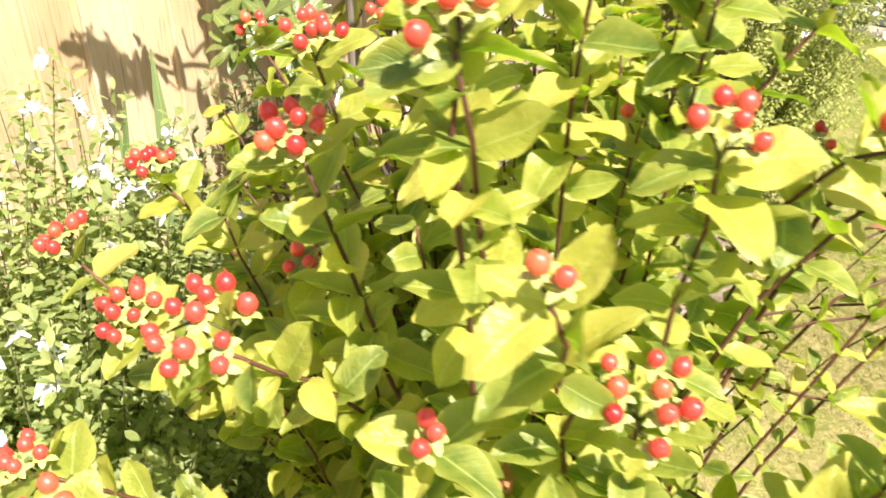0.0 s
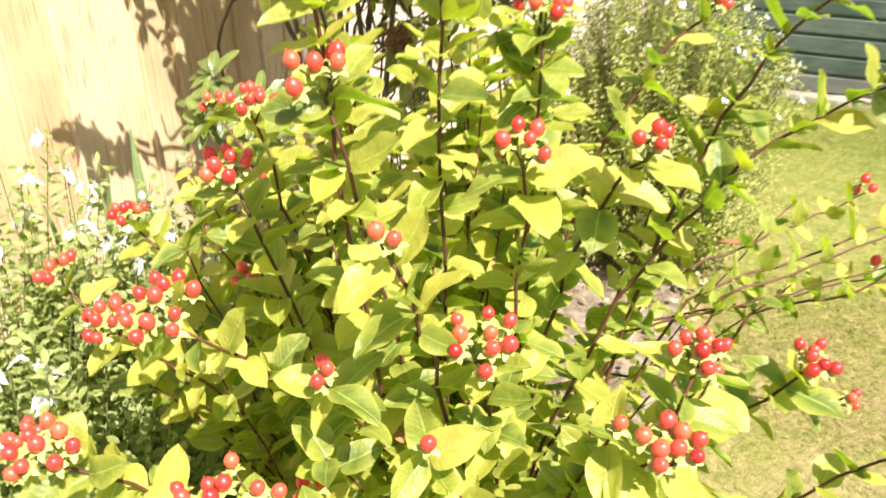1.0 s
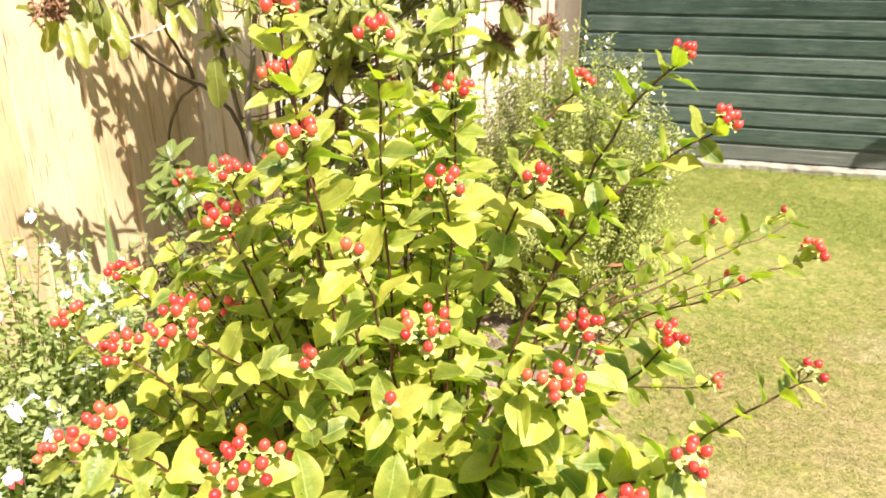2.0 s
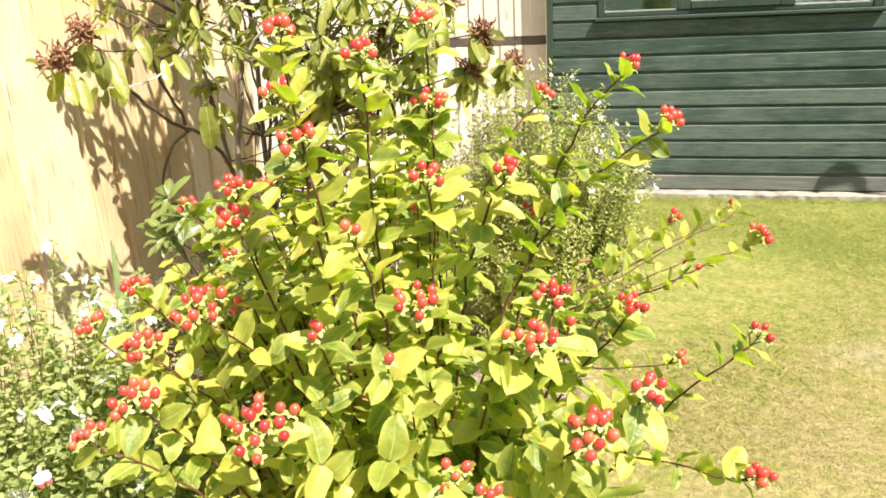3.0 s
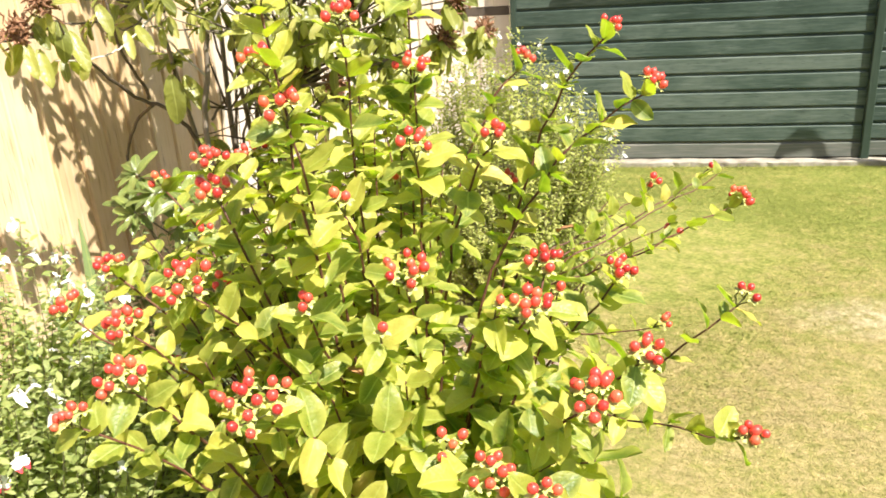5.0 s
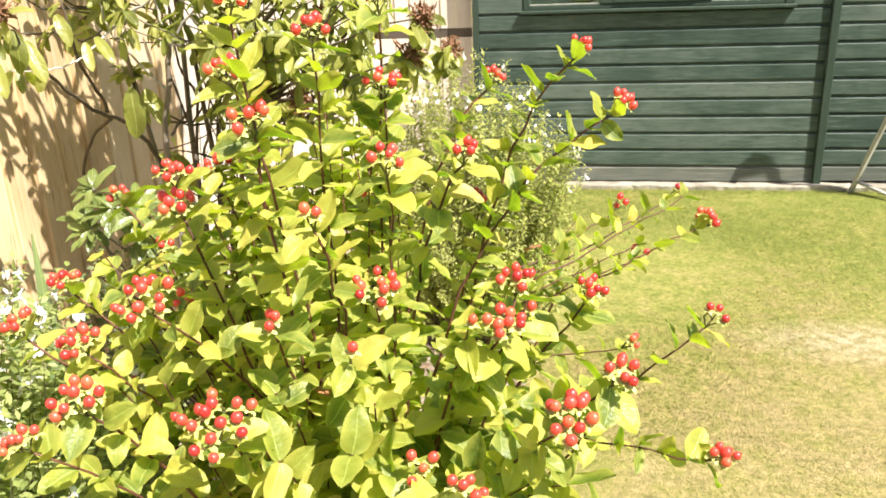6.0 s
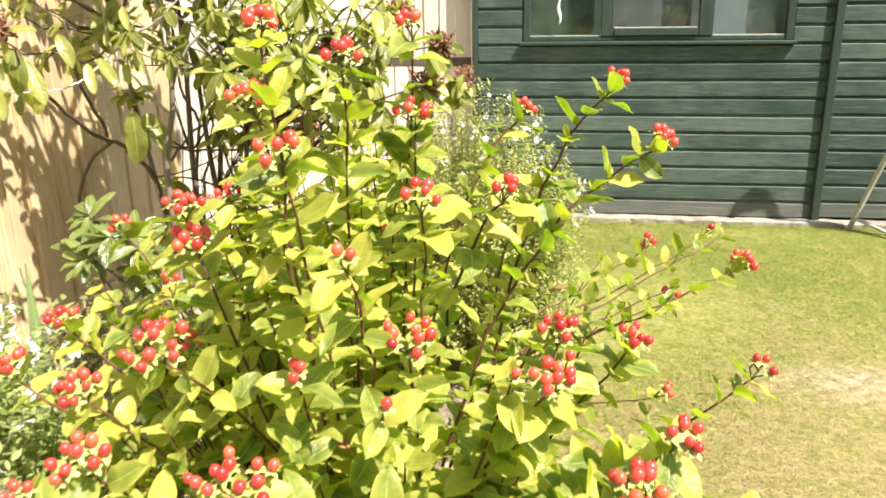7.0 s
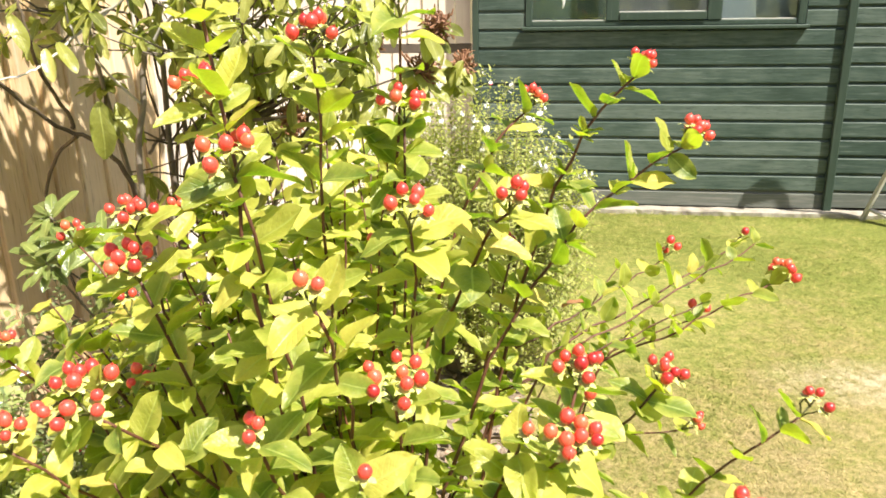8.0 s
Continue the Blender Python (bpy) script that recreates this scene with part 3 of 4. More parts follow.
tagged(part("wall_fence_far", box(8.0, 8.04, -9, 8, 0, 1.8), m_fence), "plain board fence closing the garden", "fence", kind="structure")

# ---- berried shrub ----
SHRUB = Vector((1.08, 0.48, 0.0))
shrub = thing("berry_shrub", SHRUB, "yellow-green leafy shrub carrying clusters of glossy red berries", "shrub")
HYP_SHAPES = [leaf_shape(w, p, d, f, v, 8, 4, 0.66) for w, p, d, f, v in (
    (0.31, 0.40, 0.10, 0.38, 0.07), (0.33, 0.38, 0.22, 0.25, 0.08), (0.28, 0.42, 0.06, 0.55, 0.05),
    (0.32, 0.37, 0.30, 0.40, 0.09), (0.35, 0.41, 0.14, 0.12, 0.08), (0.29, 0.43, -0.10, 0.48, 0.06))]
HYP_LEAVES = leaf_meshes("leaf", HYP_SHAPES, m_leaf)
HYP_DRY = leaf_meshes("withered_leaf", HYP_SHAPES[3:4], m_autumn)[0]


def berry_mesh():
    bm = bmesh.new()
    bmesh.ops.create_uvsphere(bm, u_segments=14, v_segments=9, radius=1)
    for v in bm.verts:
        taper = 1 - 0.12 * max(0, v.co.z) ** 2
        v.co = Vector((v.co.x * 0.0057 * taper, v.co.y * 0.0057 * taper, v.co.z * 0.0062))
    tip = bmesh.ops.create_cone(bm, cap_ends=True, segments=5, radius1=0.0007, radius2=0.0002, depth=0.0018, matrix=Matrix.Translation((0, 0, 0.0071)))
    me = bpy.data.meshes.new("berry")
    bm.to_mesh(me)
    bm.free()
    me.polygons.foreach_set("use_smooth", [True] * len(me.polygons))
    me.materials.append(m_berry)
    return me


def calyx_mesh():
    """Five pale sepals of uneven length, spread behind the berry."""
    verts, faces = [], []
    for i in range(5):
        a = i * 2 * math.pi / 5
        s = (1.15, 0.85, 1.05, 0.75, 0.95)[i]
        for r, w, z in ((0.001, 0.001, -0.0066), (0.0042 * s, 0.0027, -0.0076), (0.007 * s, 0.0024, -0.007), (0.0096 * s, 0.0005, -0.0088)):
            for k in (-1, 1):
                verts.append((math.cos(a) * r - math.sin(a) * w * k, math.sin(a) * r + math.cos(a) * w * k, z))
        o = i * 8
        faces += [(o + j, o + j + 1, o + j + 3, o + j + 2) for j in (0, 2, 4)]
    me = bpy.data.meshes.new("calyx")
    me.from_pydata(verts, [], faces)
    me.materials.append(m_sepal)
    return me


BERRY, CALYX = berry_mesh(), calyx_mesh()


def berry_cluster(at, axis, count, spread, rnd):
    """A head of berries on a three-forked stalk; at: the fork, in the shrub's own space."""
    axis = axis.normalized()
    side = axis.cross(Vector((0.2, 0.9, 0.1))).normalized()
    other = axis.cross(side)
    stalks, berries = [], []
    turn = rnd.random() * 6.28
    arms = min(3, count)
    forks = []
    for j in range(arms):
        a = turn + j * 2 * math.pi / arms
        reach = 0.0 if arms == 1 else 0.5 * spread
        fork = at + axis * 0.0135 + (side * math.cos(a) + other * math.sin(a)) * reach
        stalks.append(tube(bezier(at - axis * 0.001, at + axis * 0.005 + (fork - at) * 0.35, fork, 4), (0.0014, 0.0013, 0.0011, 0.0011), 5))
        forks.append(fork)
    for i in range(count):
        s = (i + 0.6) / count
        a = turn + i * 2.39996 + rnd.uniform(-0.3, 0.3)
        r = 1.14 * spread * math.sqrt(s) * rnd.uniform(0.85, 1.1)
        h = 0.022 + 0.012 * (1 - s) + rnd.uniform(-0.004, 0.005)
        end = at + axis * h + (side * math.cos(a) + other * math.sin(a)) * r
        way = (end - at * 1.0 - axis * 0.004).normalized() * 0.65 + axis * 0.35 + UP * 0.25
        way.normalize()
        foot = end - way * 0.0064
        fork = min(forks, key=lambda p: (p - foot).length)
        stalks.append(tube(bezier(fork, fork.lerp(foot, 0.5) + axis * 0.0015, foot, 4), (0.0011, 0.001, 0.0009, 0.0009), 5))
        berries.append((end, way))
    v, f = joined(stalks)
    head = mesh_object("fruit_head", v, f, m_pedicel, shrub, "cluster of red berries on thin stalks", None, True)
    for end, way in berries:
        m = Matrix.Translation(end) @ way.to_track_quat("Z", "Y").to_matrix().to_4x4() @ Matrix.Rotation(rnd.random() * 6.28, 4, "Z")
        size = rnd.uniform(0.86, 1.12)
        share("berry", BERRY, head, "", m @ Matrix.Diagonal((size, size, size * rnd.uniform(0.95, 1.08), 1)))
        share("calyx", CALYX, head, "", m)


# tips of the canes: place, number of berries, spread of the head
TIPS_FRONT = [
    (1.139, 0.126, 1.231, 2, 0.008), (1.062, 0.18, 1.319, 6, 0.024), (0.946, 0.116, 1.136, 12, 0.031), (1.184, 0.183, 1.126, 9, 0.028),
    (0.921, 0.007, 1.073, 9, 0.024), (1.046, 0.041, 1.036, 15, 0.037), (1.085, 0.121, 1.115, 3, 0.01), (1.173, 0.105, 1.094, 1, 0.004),
    (1.4, 0.018, 1.08, 11, 0.022), (1.329, 0.152, 1.106, 8, 0.019), (1.29, 0.162, 1.1, 1, 0.004), (1.447, 0.112, 1.077, 6, 0.018),
    (0.778, 0.088, 0.965, 8, 0.022), (1.148, 0.21, 0.892, 5, 0.02), (1.237, 0.103, 0.953, 4, 0.02), (1.3, 0.03, 0.975, 9, 0.024),
    (1.356, -0.01, 0.99, 4, 0.014), (1.05, 0.135, 0.96, 3, 0.012),
]
TIPS_BACK = [
    (1.398, 0.6, 1.349, 5, 0.015), (1.455, 0.557, 1.273, 7, 0.018), (1.6, 0.671, 1.067, 8, 0.02), (1.585, 0.43, 1.0, 4, 0.018),
    (1.568, 0.235, 0.915, 6, 0.015), (1.556, 0.735, 1.095, 1, 0.004), (1.468, 0.811, 1.047, 3, 0.012), (1.09, 0.315, 1.4, 6, 0.018),
    (1.0, 0.282, 1.355, 10, 0.027), (1.154, 0.404, 1.324, 7, 0.021), (1.187, 0.257, 1.255, 5, 0.017), (0.946, 0.217, 1.213, 8, 0.021),
    (1.27, 0.31, 1.258, 4, 0.012), (1.266, 0.611, 1.304, 6, 0.015), (1.337, 0.254, 1.113, 9, 0.019), (1.42, 0.353, 1.066, 7, 0.017),
    (0.667, 0.368, 1.047, 9, 0.019), (0.676, 0.241, 1.036, 7, 0.023), (0.802, 0.19, 1.042, 10, 0.025), (1.25, 0.6, 1.112, 3, 0.014),
    (0.85, 0.38, 1.207, 8, 0.024), (0.826, 0.569, 1.173, 8, 0.026), (0.76, 0.49, 1.056, 3, 0.012), (0.905, 0.28, 1.063, 4, 0.013),
    (1.479, 0.555, 0.902, 3, 0.01), (1.345, 0.32, 1.047, 1, 0.004), (0.647, 0.572, 1.121, 5, 0.015), (1.102, 0.492, 1.144, 4, 0.016),
    (1.05, 0.18, 1.438, 6, 0.017), (1.154, 0.4, 1.43, 5, 0.016), (1.5, 0.7, 0.995, 2, 0.012),
]

leaf_parts = []
leaf_rest = []


def cane_course(tip, foot, out, reach, rnd):
    """The way of a stem from the crown to its tip: steep in the middle of the shrub, arched towards the rim."""
    if reach > 0.4 and tip.x > 0.36 and (tip.y > 0.12 or tip.z < 0.95) and tip.z < 1.15:
        bow = foot + out * 0.38 + UP * tip.z * (0.91 if tip.z > 0.95 else 0.97)
        return bezier(foot, foot + out * 0.12 + UP * tip.z * 0.6, bow, 11)[:-1] + bezier(bow, (bow + tip) / 2 - UP * 0.006, tip, 12)
    if tip.x > 0.15 and tip.z > 1.2:
        bow = foot + out * 0.03 + UP * tip.z * 0.89
    elif reach < 0.35:
        bow = foot + out * 0.42 + UP * tip.z * 0.56
    elif tip.x > 0.22:
        bow = foot + out * 0.16 + UP * tip.z * 0.68
    else:
        bow = foot + out * (0.24 + 0.06 * rnd.random()) + UP * tip.z * 0.7
    return bezier(foot, bow, tip, 22)


def cane(tip, berries, spread, rnd, thick=0.0032, leafy=0.55, gap=0.036, big=1.0, spin=None):
    """One stem from the crown of the shrub to its tip, with paired leaves and perhaps a berry head."""
    tip = Vector(tip) - SHRUB
    out = Vector((tip.x, tip.y, 0))
    foot = Vector((rnd.gauss(0, 0.04), rnd.gauss(0, 0.04), 0)) + out * 0.08
    if berries:
        tip = tip - (out * 0.35 + UP * 0.8).normalized() * 0.026
    pts = cane_course(tip, foot, out, out.length, rnd)
    for i in range(2, 21):
        pts[i] = pts[i] + jit(rnd, 0.0022)
    radii = [thick * (1.3 - 0.75 * i / 21) for i in range(22)]
    v, f = tube(pts, radii, 6)
    stem = mesh_object("cane", v, f, m_cane, shrub, "", None, True)
    last = (pts[-1] - pts[-3]).normalized()
    if berries:
        berry_cluster(pts[-1], last * 0.7 + UP * 0.5, berries, spread, rnd)
    # paired leaves, each pair turned a quarter from the one above
    length = sum((b - a).length for a, b in zip(pts, pts[1:]))
    s, k = 0.002, 0
    spin = rnd.random() * 3.14 if spin is None else spin
    while s < length * leafy:
        d = length - s
        i, run = 0, 0.0
        while i < 20 and run + (pts[i + 1] - pts[i]).length < d:
            run += (pts[i + 1] - pts[i]).length
            i += 1
        seg = pts[i + 1] - pts[i]
        at = pts[i] + seg * min(1, (d - run) / max(seg.length, 1e-6))
        tan = seg.normalized()
        a = tan.cross(Vector((math.cos(spin), math.sin(spin), 0.2))).normalized()
        b = tan.cross(a)
        q = k * math.pi / 2 + spin + rnd.uniform(-0.2, 0.2)
        first = k == 0 and berries > 1
        for sgn in (1, -1):
            if not first and rnd.random() < (0.04 if s < 0.15 else 0.16):
                continue
            sd = (a * math.cos(q) + b * math.sin(q)) * sgn
            rise = rnd.uniform(0.05, 0.45) if first else rnd.uniform(0.1, 0.95)
            way = sd + tan * rise - UP * rnd.uniform(-0.05, 0.25) + UP * (0.4 if abs(tan.z) < 0.7 else 0.0) + jit(rnd, 0.17)
            face = tan * (0.15 + 0.45 * abs(tan.z)) + UP * 0.4 + TO_SUN * 0.4 + jit(rnd, 0.4)
            size = (rnd.uniform(0.038, 0.05) if first else rnd.uniform(0.032, 0.051)) * big * (1 - 0.12 * s / length)
            leaf_parts.append((stem, rnd.randrange(len(HYP_SHAPES)), leaf_pose(at + sd * radii[i], way, face, size, rnd.uniform(0.88, 1.12)), tip.y, s))
            if rnd.random() < 0.2 and s > 0.05:
                # a small shoot in the leaf's axil
                for q2 in (0.0, 3.14):
                    sd2 = (sd * 0.6 + tan).normalized()
                    w2 = sd2 + tan.cross(sd) * math.cos(q2) * 0.9 + jit(rnd, 0.2)
                    leaf_rest.append((rnd.randrange(len(HYP_SHAPES)), leaf_pose(at + sd * radii[i] + sd2 * 0.004, w2, face + jit(rnd, 0.3), size * rnd.uniform(0.35, 0.55))))
        s += gap * rnd.uniform(0.8, 1.3) * (1 + 0.5 * s / length) * (0.8 if first else 1.0)
        k += 1


rnd = random.Random(21)
for x, y, z, count, spread in TIPS_FRONT + TIPS_BACK:
    arm = math.hypot(x - SHRUB.x, y - SHRUB.y) > 0.4 and x > 1.44 and (y > 0.6 or z < 0.95) and z < 1.15
    rim = x > 1.3 and (y < 0.36 or z > 1.2)
    cane((x, y, z), count, spread, rnd, 0.0019 if arm else 0.0027, 0.62, 0.028 if arm and y < 0.5 else 0.034 if arm else 0.024 if rim else 0.029, 1.0 if arm and y < 0.5 else 0.76 if arm else 1.04 if rim else 1.08 if z > 1.2 else 1.0, None if arm or rim or count < 2 else rnd.gauss(-0.57, 0.3))


def fill(count, xs, ys, zs, leafy, gap, big, thick=0.0021):
    """Shoots without fruit, their tips spread through a part of the shrub."""
    for _ in range(count):
        cane((rnd.uniform(*xs), rnd.uniform(*ys), rnd.uniform(*zs)), 0, 0, rnd, thick, leafy, gap, big)


fill(16, (0.84, 1.2), (0.1, 0.5), (0.72, 1.02), 0.55, 0.036, 1.0)
fill(13, (0.6, 0.85), (0.4, 0.85), (0.84, 1.06), 0.5, 0.034, 0.95)
fill(14, (0.78, 1.12), (0.5, 0.85), (0.88, 1.16), 0.55, 0.034, 0.95)
for x, y, z, count, spread in TIPS_FRONT + TIPS_BACK:
    if math.hypot(x - SHRUB.x, y - SHRUB.y) < 0.42 and x < 1.24 and rnd.random() < 0.45:
        cane((x + rnd.gauss(0, 0.05), y + rnd.uniform(0.0, 0.1), z - rnd.uniform(0.06, 0.16)), 0, 0, rnd, 0.002, 0.4, 0.034, 0.95)
fill(12, (0.84, 1.06), (0.4, 0.8), (1.08, 1.23), 0.42, 0.032, 1.0)
fill(8, (0.84, 0.99), (0.5, 0.75), (1.14, 1.24), 0.35, 0.03, 1.0)
fill(7, (0.98, 1.06), (0.66, 0.82), (1.12, 1.23), 0.38, 0.03, 1.0)
fill(5, (1.0, 1.12), (0.5, 0.75), (1.14, 1.25), 0.4, 0.032, 1.0)
fill(17, (1.24, 1.43), (-0.02, 0.3), (0.8, 1.02), 0.5, 0.031, 1.1, 0.0019)
fill(9, (1.05, 1.24), (0.04, 0.2), (0.82, 0.97), 0.4, 0.03, 1.15, 0.0019)
fill(5, (0.6, 0.76), (0.3, 0.7), (0.78, 0.98), 0.5, 0.034, 1.0)
fill(14, (0.7, 0.88), (0.22, 0.62), (0.86, 1.06), 0.5, 0.03, 1.05)
fill(8, (0.86, 1.1), (0.22, 0.5), (0.95, 1.1), 0.4, 0.03, 1.05)
# thin sparse shoots over the lawn
for x, y, z in ((1.575, 0.7, 1.088), (1.5, 0.62, 1.03), (1.4, 0.8, 1.01), (1.41, 0.62, 0.985)):
    cane((x, y, z), 0, 0, rnd, 0.0017, 0.45, 0.042, 0.62)
for p, way in (((1.32, 0.656, 1.0), (0.5, -0.3, 0.5)), ((1.06, 0.177, 0.86), (0.1, -0.5, -0.6)), ((1.084, 0.235, 0.961), (0.5, -0.5, 0.3))):
    share("withered_leaf", HYP_DRY, shrub, "orange withered leaf", leaf_pose(Vector(p) - SHRUB, Vector(way), TO_SUN + UP * 0.3, 0.034))
leaf_parts.sort(key=lambda p: p[3] + p[4])
for stem, k, m, _, _ in leaf_parts[:300]:
    share("leaf", HYP_LEAVES[k], stem, "", m)
leaf_mass("foliage", HYP_SHAPES, [(k, m) for _, k, m, _, _ in leaf_parts[300:]] + leaf_rest, m_leaf_mass, shrub, "mass of yellow-green pointed oval leaves")


def leaf_litter():
    """Dry leaves and twig ends on the bed under the shrubs."""
    rnd = random.Random(44)
    placed, twigs = [], []
    for _ in range(1500):
        x, y = rnd.uniform(0.05, 1.28), rnd.uniform(-0.3, 3.2)
        at = Vector((x, y, 0.055 + rnd.uniform(0, 0.02)))
        if rnd.random() < 0.6:
            placed.append((rnd.randrange(len(HYP_SHAPES)), leaf_pose(at, jit(rnd, 1) * Vector((1, 1, 0.2)), UP + jit(rnd, 0.35), rnd.uniform(0.018, 0.042))))
        else:
            way = Vector((rnd.gauss(0, 1), rnd.gauss(0, 1), rnd.uniform(-0.1, 0.35))).normalized() * rnd.uniform(0.03, 0.11)
            twigs.append(tube([at, at + way * 0.5 + jit(rnd, 0.004), at + way], (0.0018, 0.0015, 0.0008), 4))
    litter = thing("leaf_litter", (0, 0, 0), "dry brown leaves and grey twigs lying on the bare bed", "leaf litter", kind="stuff")
    leaf_mass("dry_leaves", HYP_SHAPES, placed, m_litter, litter, "curled dry leaves")
    v, f = joined(twigs)
    mesh_object("twig_mass", v, f, m_straw, litter)["kind"] = "stuff"


leaf_litter()

# ---- rhododendron ----
RHODO = Vector((0.36, 1.42, 0.0))
rhodo = thing("rhododendron", RHODO, "leggy rhododendron with drooping leaves and brown dead flower heads", "shrub")
RHO_SHAPES = [leaf_shape(w, p, d, f, v, 8, 4, 0.46) for w, p, d, f, v in ((0.17, 0.52, 0.16, 0.35, 0.03), (0.195, 0.54, 0.34, 0.3, 0.05), (0.16, 0.5, 0.24, 0.5, 0.03), (0.185, 0.56, 0.1, 0.4, 0.05))]
RHO_LEAVES = leaf_meshes("leaf", RHO_SHAPES, m_rho)
RHO_DARK = leaf_meshes("leaf", RHO_SHAPES, m_rho_dark)
rho_leaves = []
trunk_ends = []


def whorl(at, way, count, size, rnd, branch, droop=0.5):
    side = way.cross(Vector((0.3, 0.2, 0.9))).normalized()
    other = way.cross(side)
    t = rnd.random() * 6.28
    for i in range(count):
        a = t + i * 2.39996
        sd = side * math.cos(a) + other * math.sin(a)
        along = sd + way * rnd.uniform(0.05, 0.6) - UP * rnd.uniform(0.1, 1.0) * droop * 2
        face = way * 0.7 + UP * 0.6 + TO_SUN * 0.3 + jit(rnd, 0.25)
        rho_leaves.append((branch, rnd.randrange(4), leaf_pose(at + sd * 0.003 - way * rnd.uniform(0, 0.02), along, face, size * rnd.uniform(0.7, 1.15))))


def dead_head(at, way, rnd, parent):
    pieces = []
    for i in range(105):
        d = (way * 0.8 + jit(rnd, 0.8)).normalized()
        end = at + d * rnd.uniform(0.008, 0.034)
        bend = end + d * 0.006 + jit(rnd, 0.004)
        pieces.append(tube([at, (at + end) / 2 + jit(rnd, 0.004), end, bend, bend + jit(rnd, 0.006)], (0.0008, 0.001, 0.0021, 0.0027, 0.0009), 5))
    v, f = joined(pieces)
    mesh_object("dead_flower_head", v, f, m_dead, parent, "dry brown flower head")


def rhodo_branch(start, tip, rnd, leaves=8, size=0.085, thick=0.006, dead=False, droop=0.5, bark=None):
    start, tip = Vector(start) - RHODO, Vector(tip) - RHODO
    mid = (start + tip) / 2 + jit(rnd, 0.05) + Vector((0, 0, -0.02))
    pts = bezier(start, mid, tip, 9)
    for i in range(1, 8):
        pts[i] = pts[i] + jit(rnd, 0.003)
    v, f = tube(pts, [thick * (1 - 0.65 * i / 8) for i in range(9)], 6)
    ob = mesh_object("branch", v, f, bark or m_bark, rhodo, "", None, True)
    way = (pts[-1] - pts[-3]).normalized()
    if leaves:
        whorl(pts[-1], way, leaves, size, rnd, ob, droop)
        if rnd.random() < 0.6:
            whorl(pts[-3], way, leaves // 2, size * 0.9, rnd, ob, droop)
    if dead:
        dead_head(pts[-1], way, rnd, ob)
    trunk_ends.append(ob)
    return [p + RHODO for p in pts]


rnd = random.Random(8)
trunks = []

for i, (dx, dy, z) in enumerate(((0.0, -0.02, 1.45), (0.1, 0.05, 1.6), (-0.12, -0.1, 1.4), (0.22, -0.1, 1.3), (-0.05, 0.1, 1.7), (0.34, 0.0, 1.2))):
    foot = RHODO + Vector((rnd.gauss(0, 0.04), rnd.gauss(0, 0.04), 0))
    trunks.append(rhodo_branch(foot, RHODO + Vector((dx, dy, z)), rnd, 0, 0, 0.013))
DEAD = ((0.87, 1.38, 1.305), (0.755, 1.37, 1.34), (0.33, 0.78, 1.405), (0.27, 0.75, 1.358), (1.068, 1.087, 1.357), (1.03, 1.134, 1.275), (1.065, 1.45, 1.256), (0.724, 1.25, 1.156), (0.636, 1.25, 1.2), (0.93, 1.36, 1.42), (0.60, 1.25, 1.05))
for p in DEAD:
    s = min((t[j] for t in trunks for j in (4, 5, 6, 7)), key=lambda q: (q - Vector(p)).length)
    if p[0] < 0.5:
        # carried by the crooked stem before the fence
        s = (0.295, 0.86, 1.334)
    rhodo_branch(s, p, rnd, 6 if p[0] > 0.5 else 3, 0.075 if p[0] > 0.5 else 0.06, 0.005 if p[0] > 0.5 else 0.003, True, 1.0)
    if p[0] > 0.95:
        # long leaves hanging below the dead heads at the end of the shrub
        for i in range(13):
            along = Vector((rnd.uniform(-0.8, 1.1), rnd.uniform(-0.7, 0.2), -rnd.uniform(0.25, 1.2)))
            rho_leaves.append((trunk_ends[-1], rnd.randrange(4), leaf_pose(Vector(p) - RHODO + jit(rnd, 0.012) - UP * 0.008, along, Vector((0.45, -0.6, 0.75)) + jit(rnd, 0.2), rnd.uniform(0.05, 0.074))))
for i in range(135):
    p = Vector((rnd.uniform(0.03, 0.95), rnd.uniform(1.0, 1.75), rnd.uniform(1.16, 2.15)))
    if p.y + 0.69 * p.x > 2.25 or (p.x < 0.15 and p.y < 1.0):
        p.x, p.y = p.x * 0.5, 1.05 + (p.y - 1.0) * 0.6
    if p.x > 0.5 and p.z > 1.6:
        continue
    if p.x < 0.46 and p.z < 1.33:
        # the lower stems on the fence side are bare
        continue
    s = min((t[j] for t in trunks for j in (3, 4, 5, 6, 7, 8)), key=lambda q: (q - p).length + rnd.random() * 0.12)
    rhodo_branch(s, p, rnd, rnd.choice((6, 7, 8, 9)), rnd.uniform(0.05, 0.072), 0.004, droop=rnd.choice((0.2, 0.5, 0.9)), bark=rnd.choice((m_thin, m_bark, m_bark)))
for i in range(74):
    # the high crown, unseen, placed so that its shade falls on the fence
    p = Vector((rnd.uniform(0.5, 0.76), 0, 0))
    k = (p.x + 0.046) / 0.07
    p.y, p.z = rnd.uniform(1.3, 2.15) - 0.042 * k, rnd.uniform(0.55, 1.1) + 0.115 * k
    s = min((t[8] for t in trunks), key=lambda q: (q - p).length)
    rhodo_branch(s, p, rnd, rnd.choice((7, 8, 9)), rnd.uniform(0.07, 0.09), 0.004, droop=0.6, bark=m_bark)
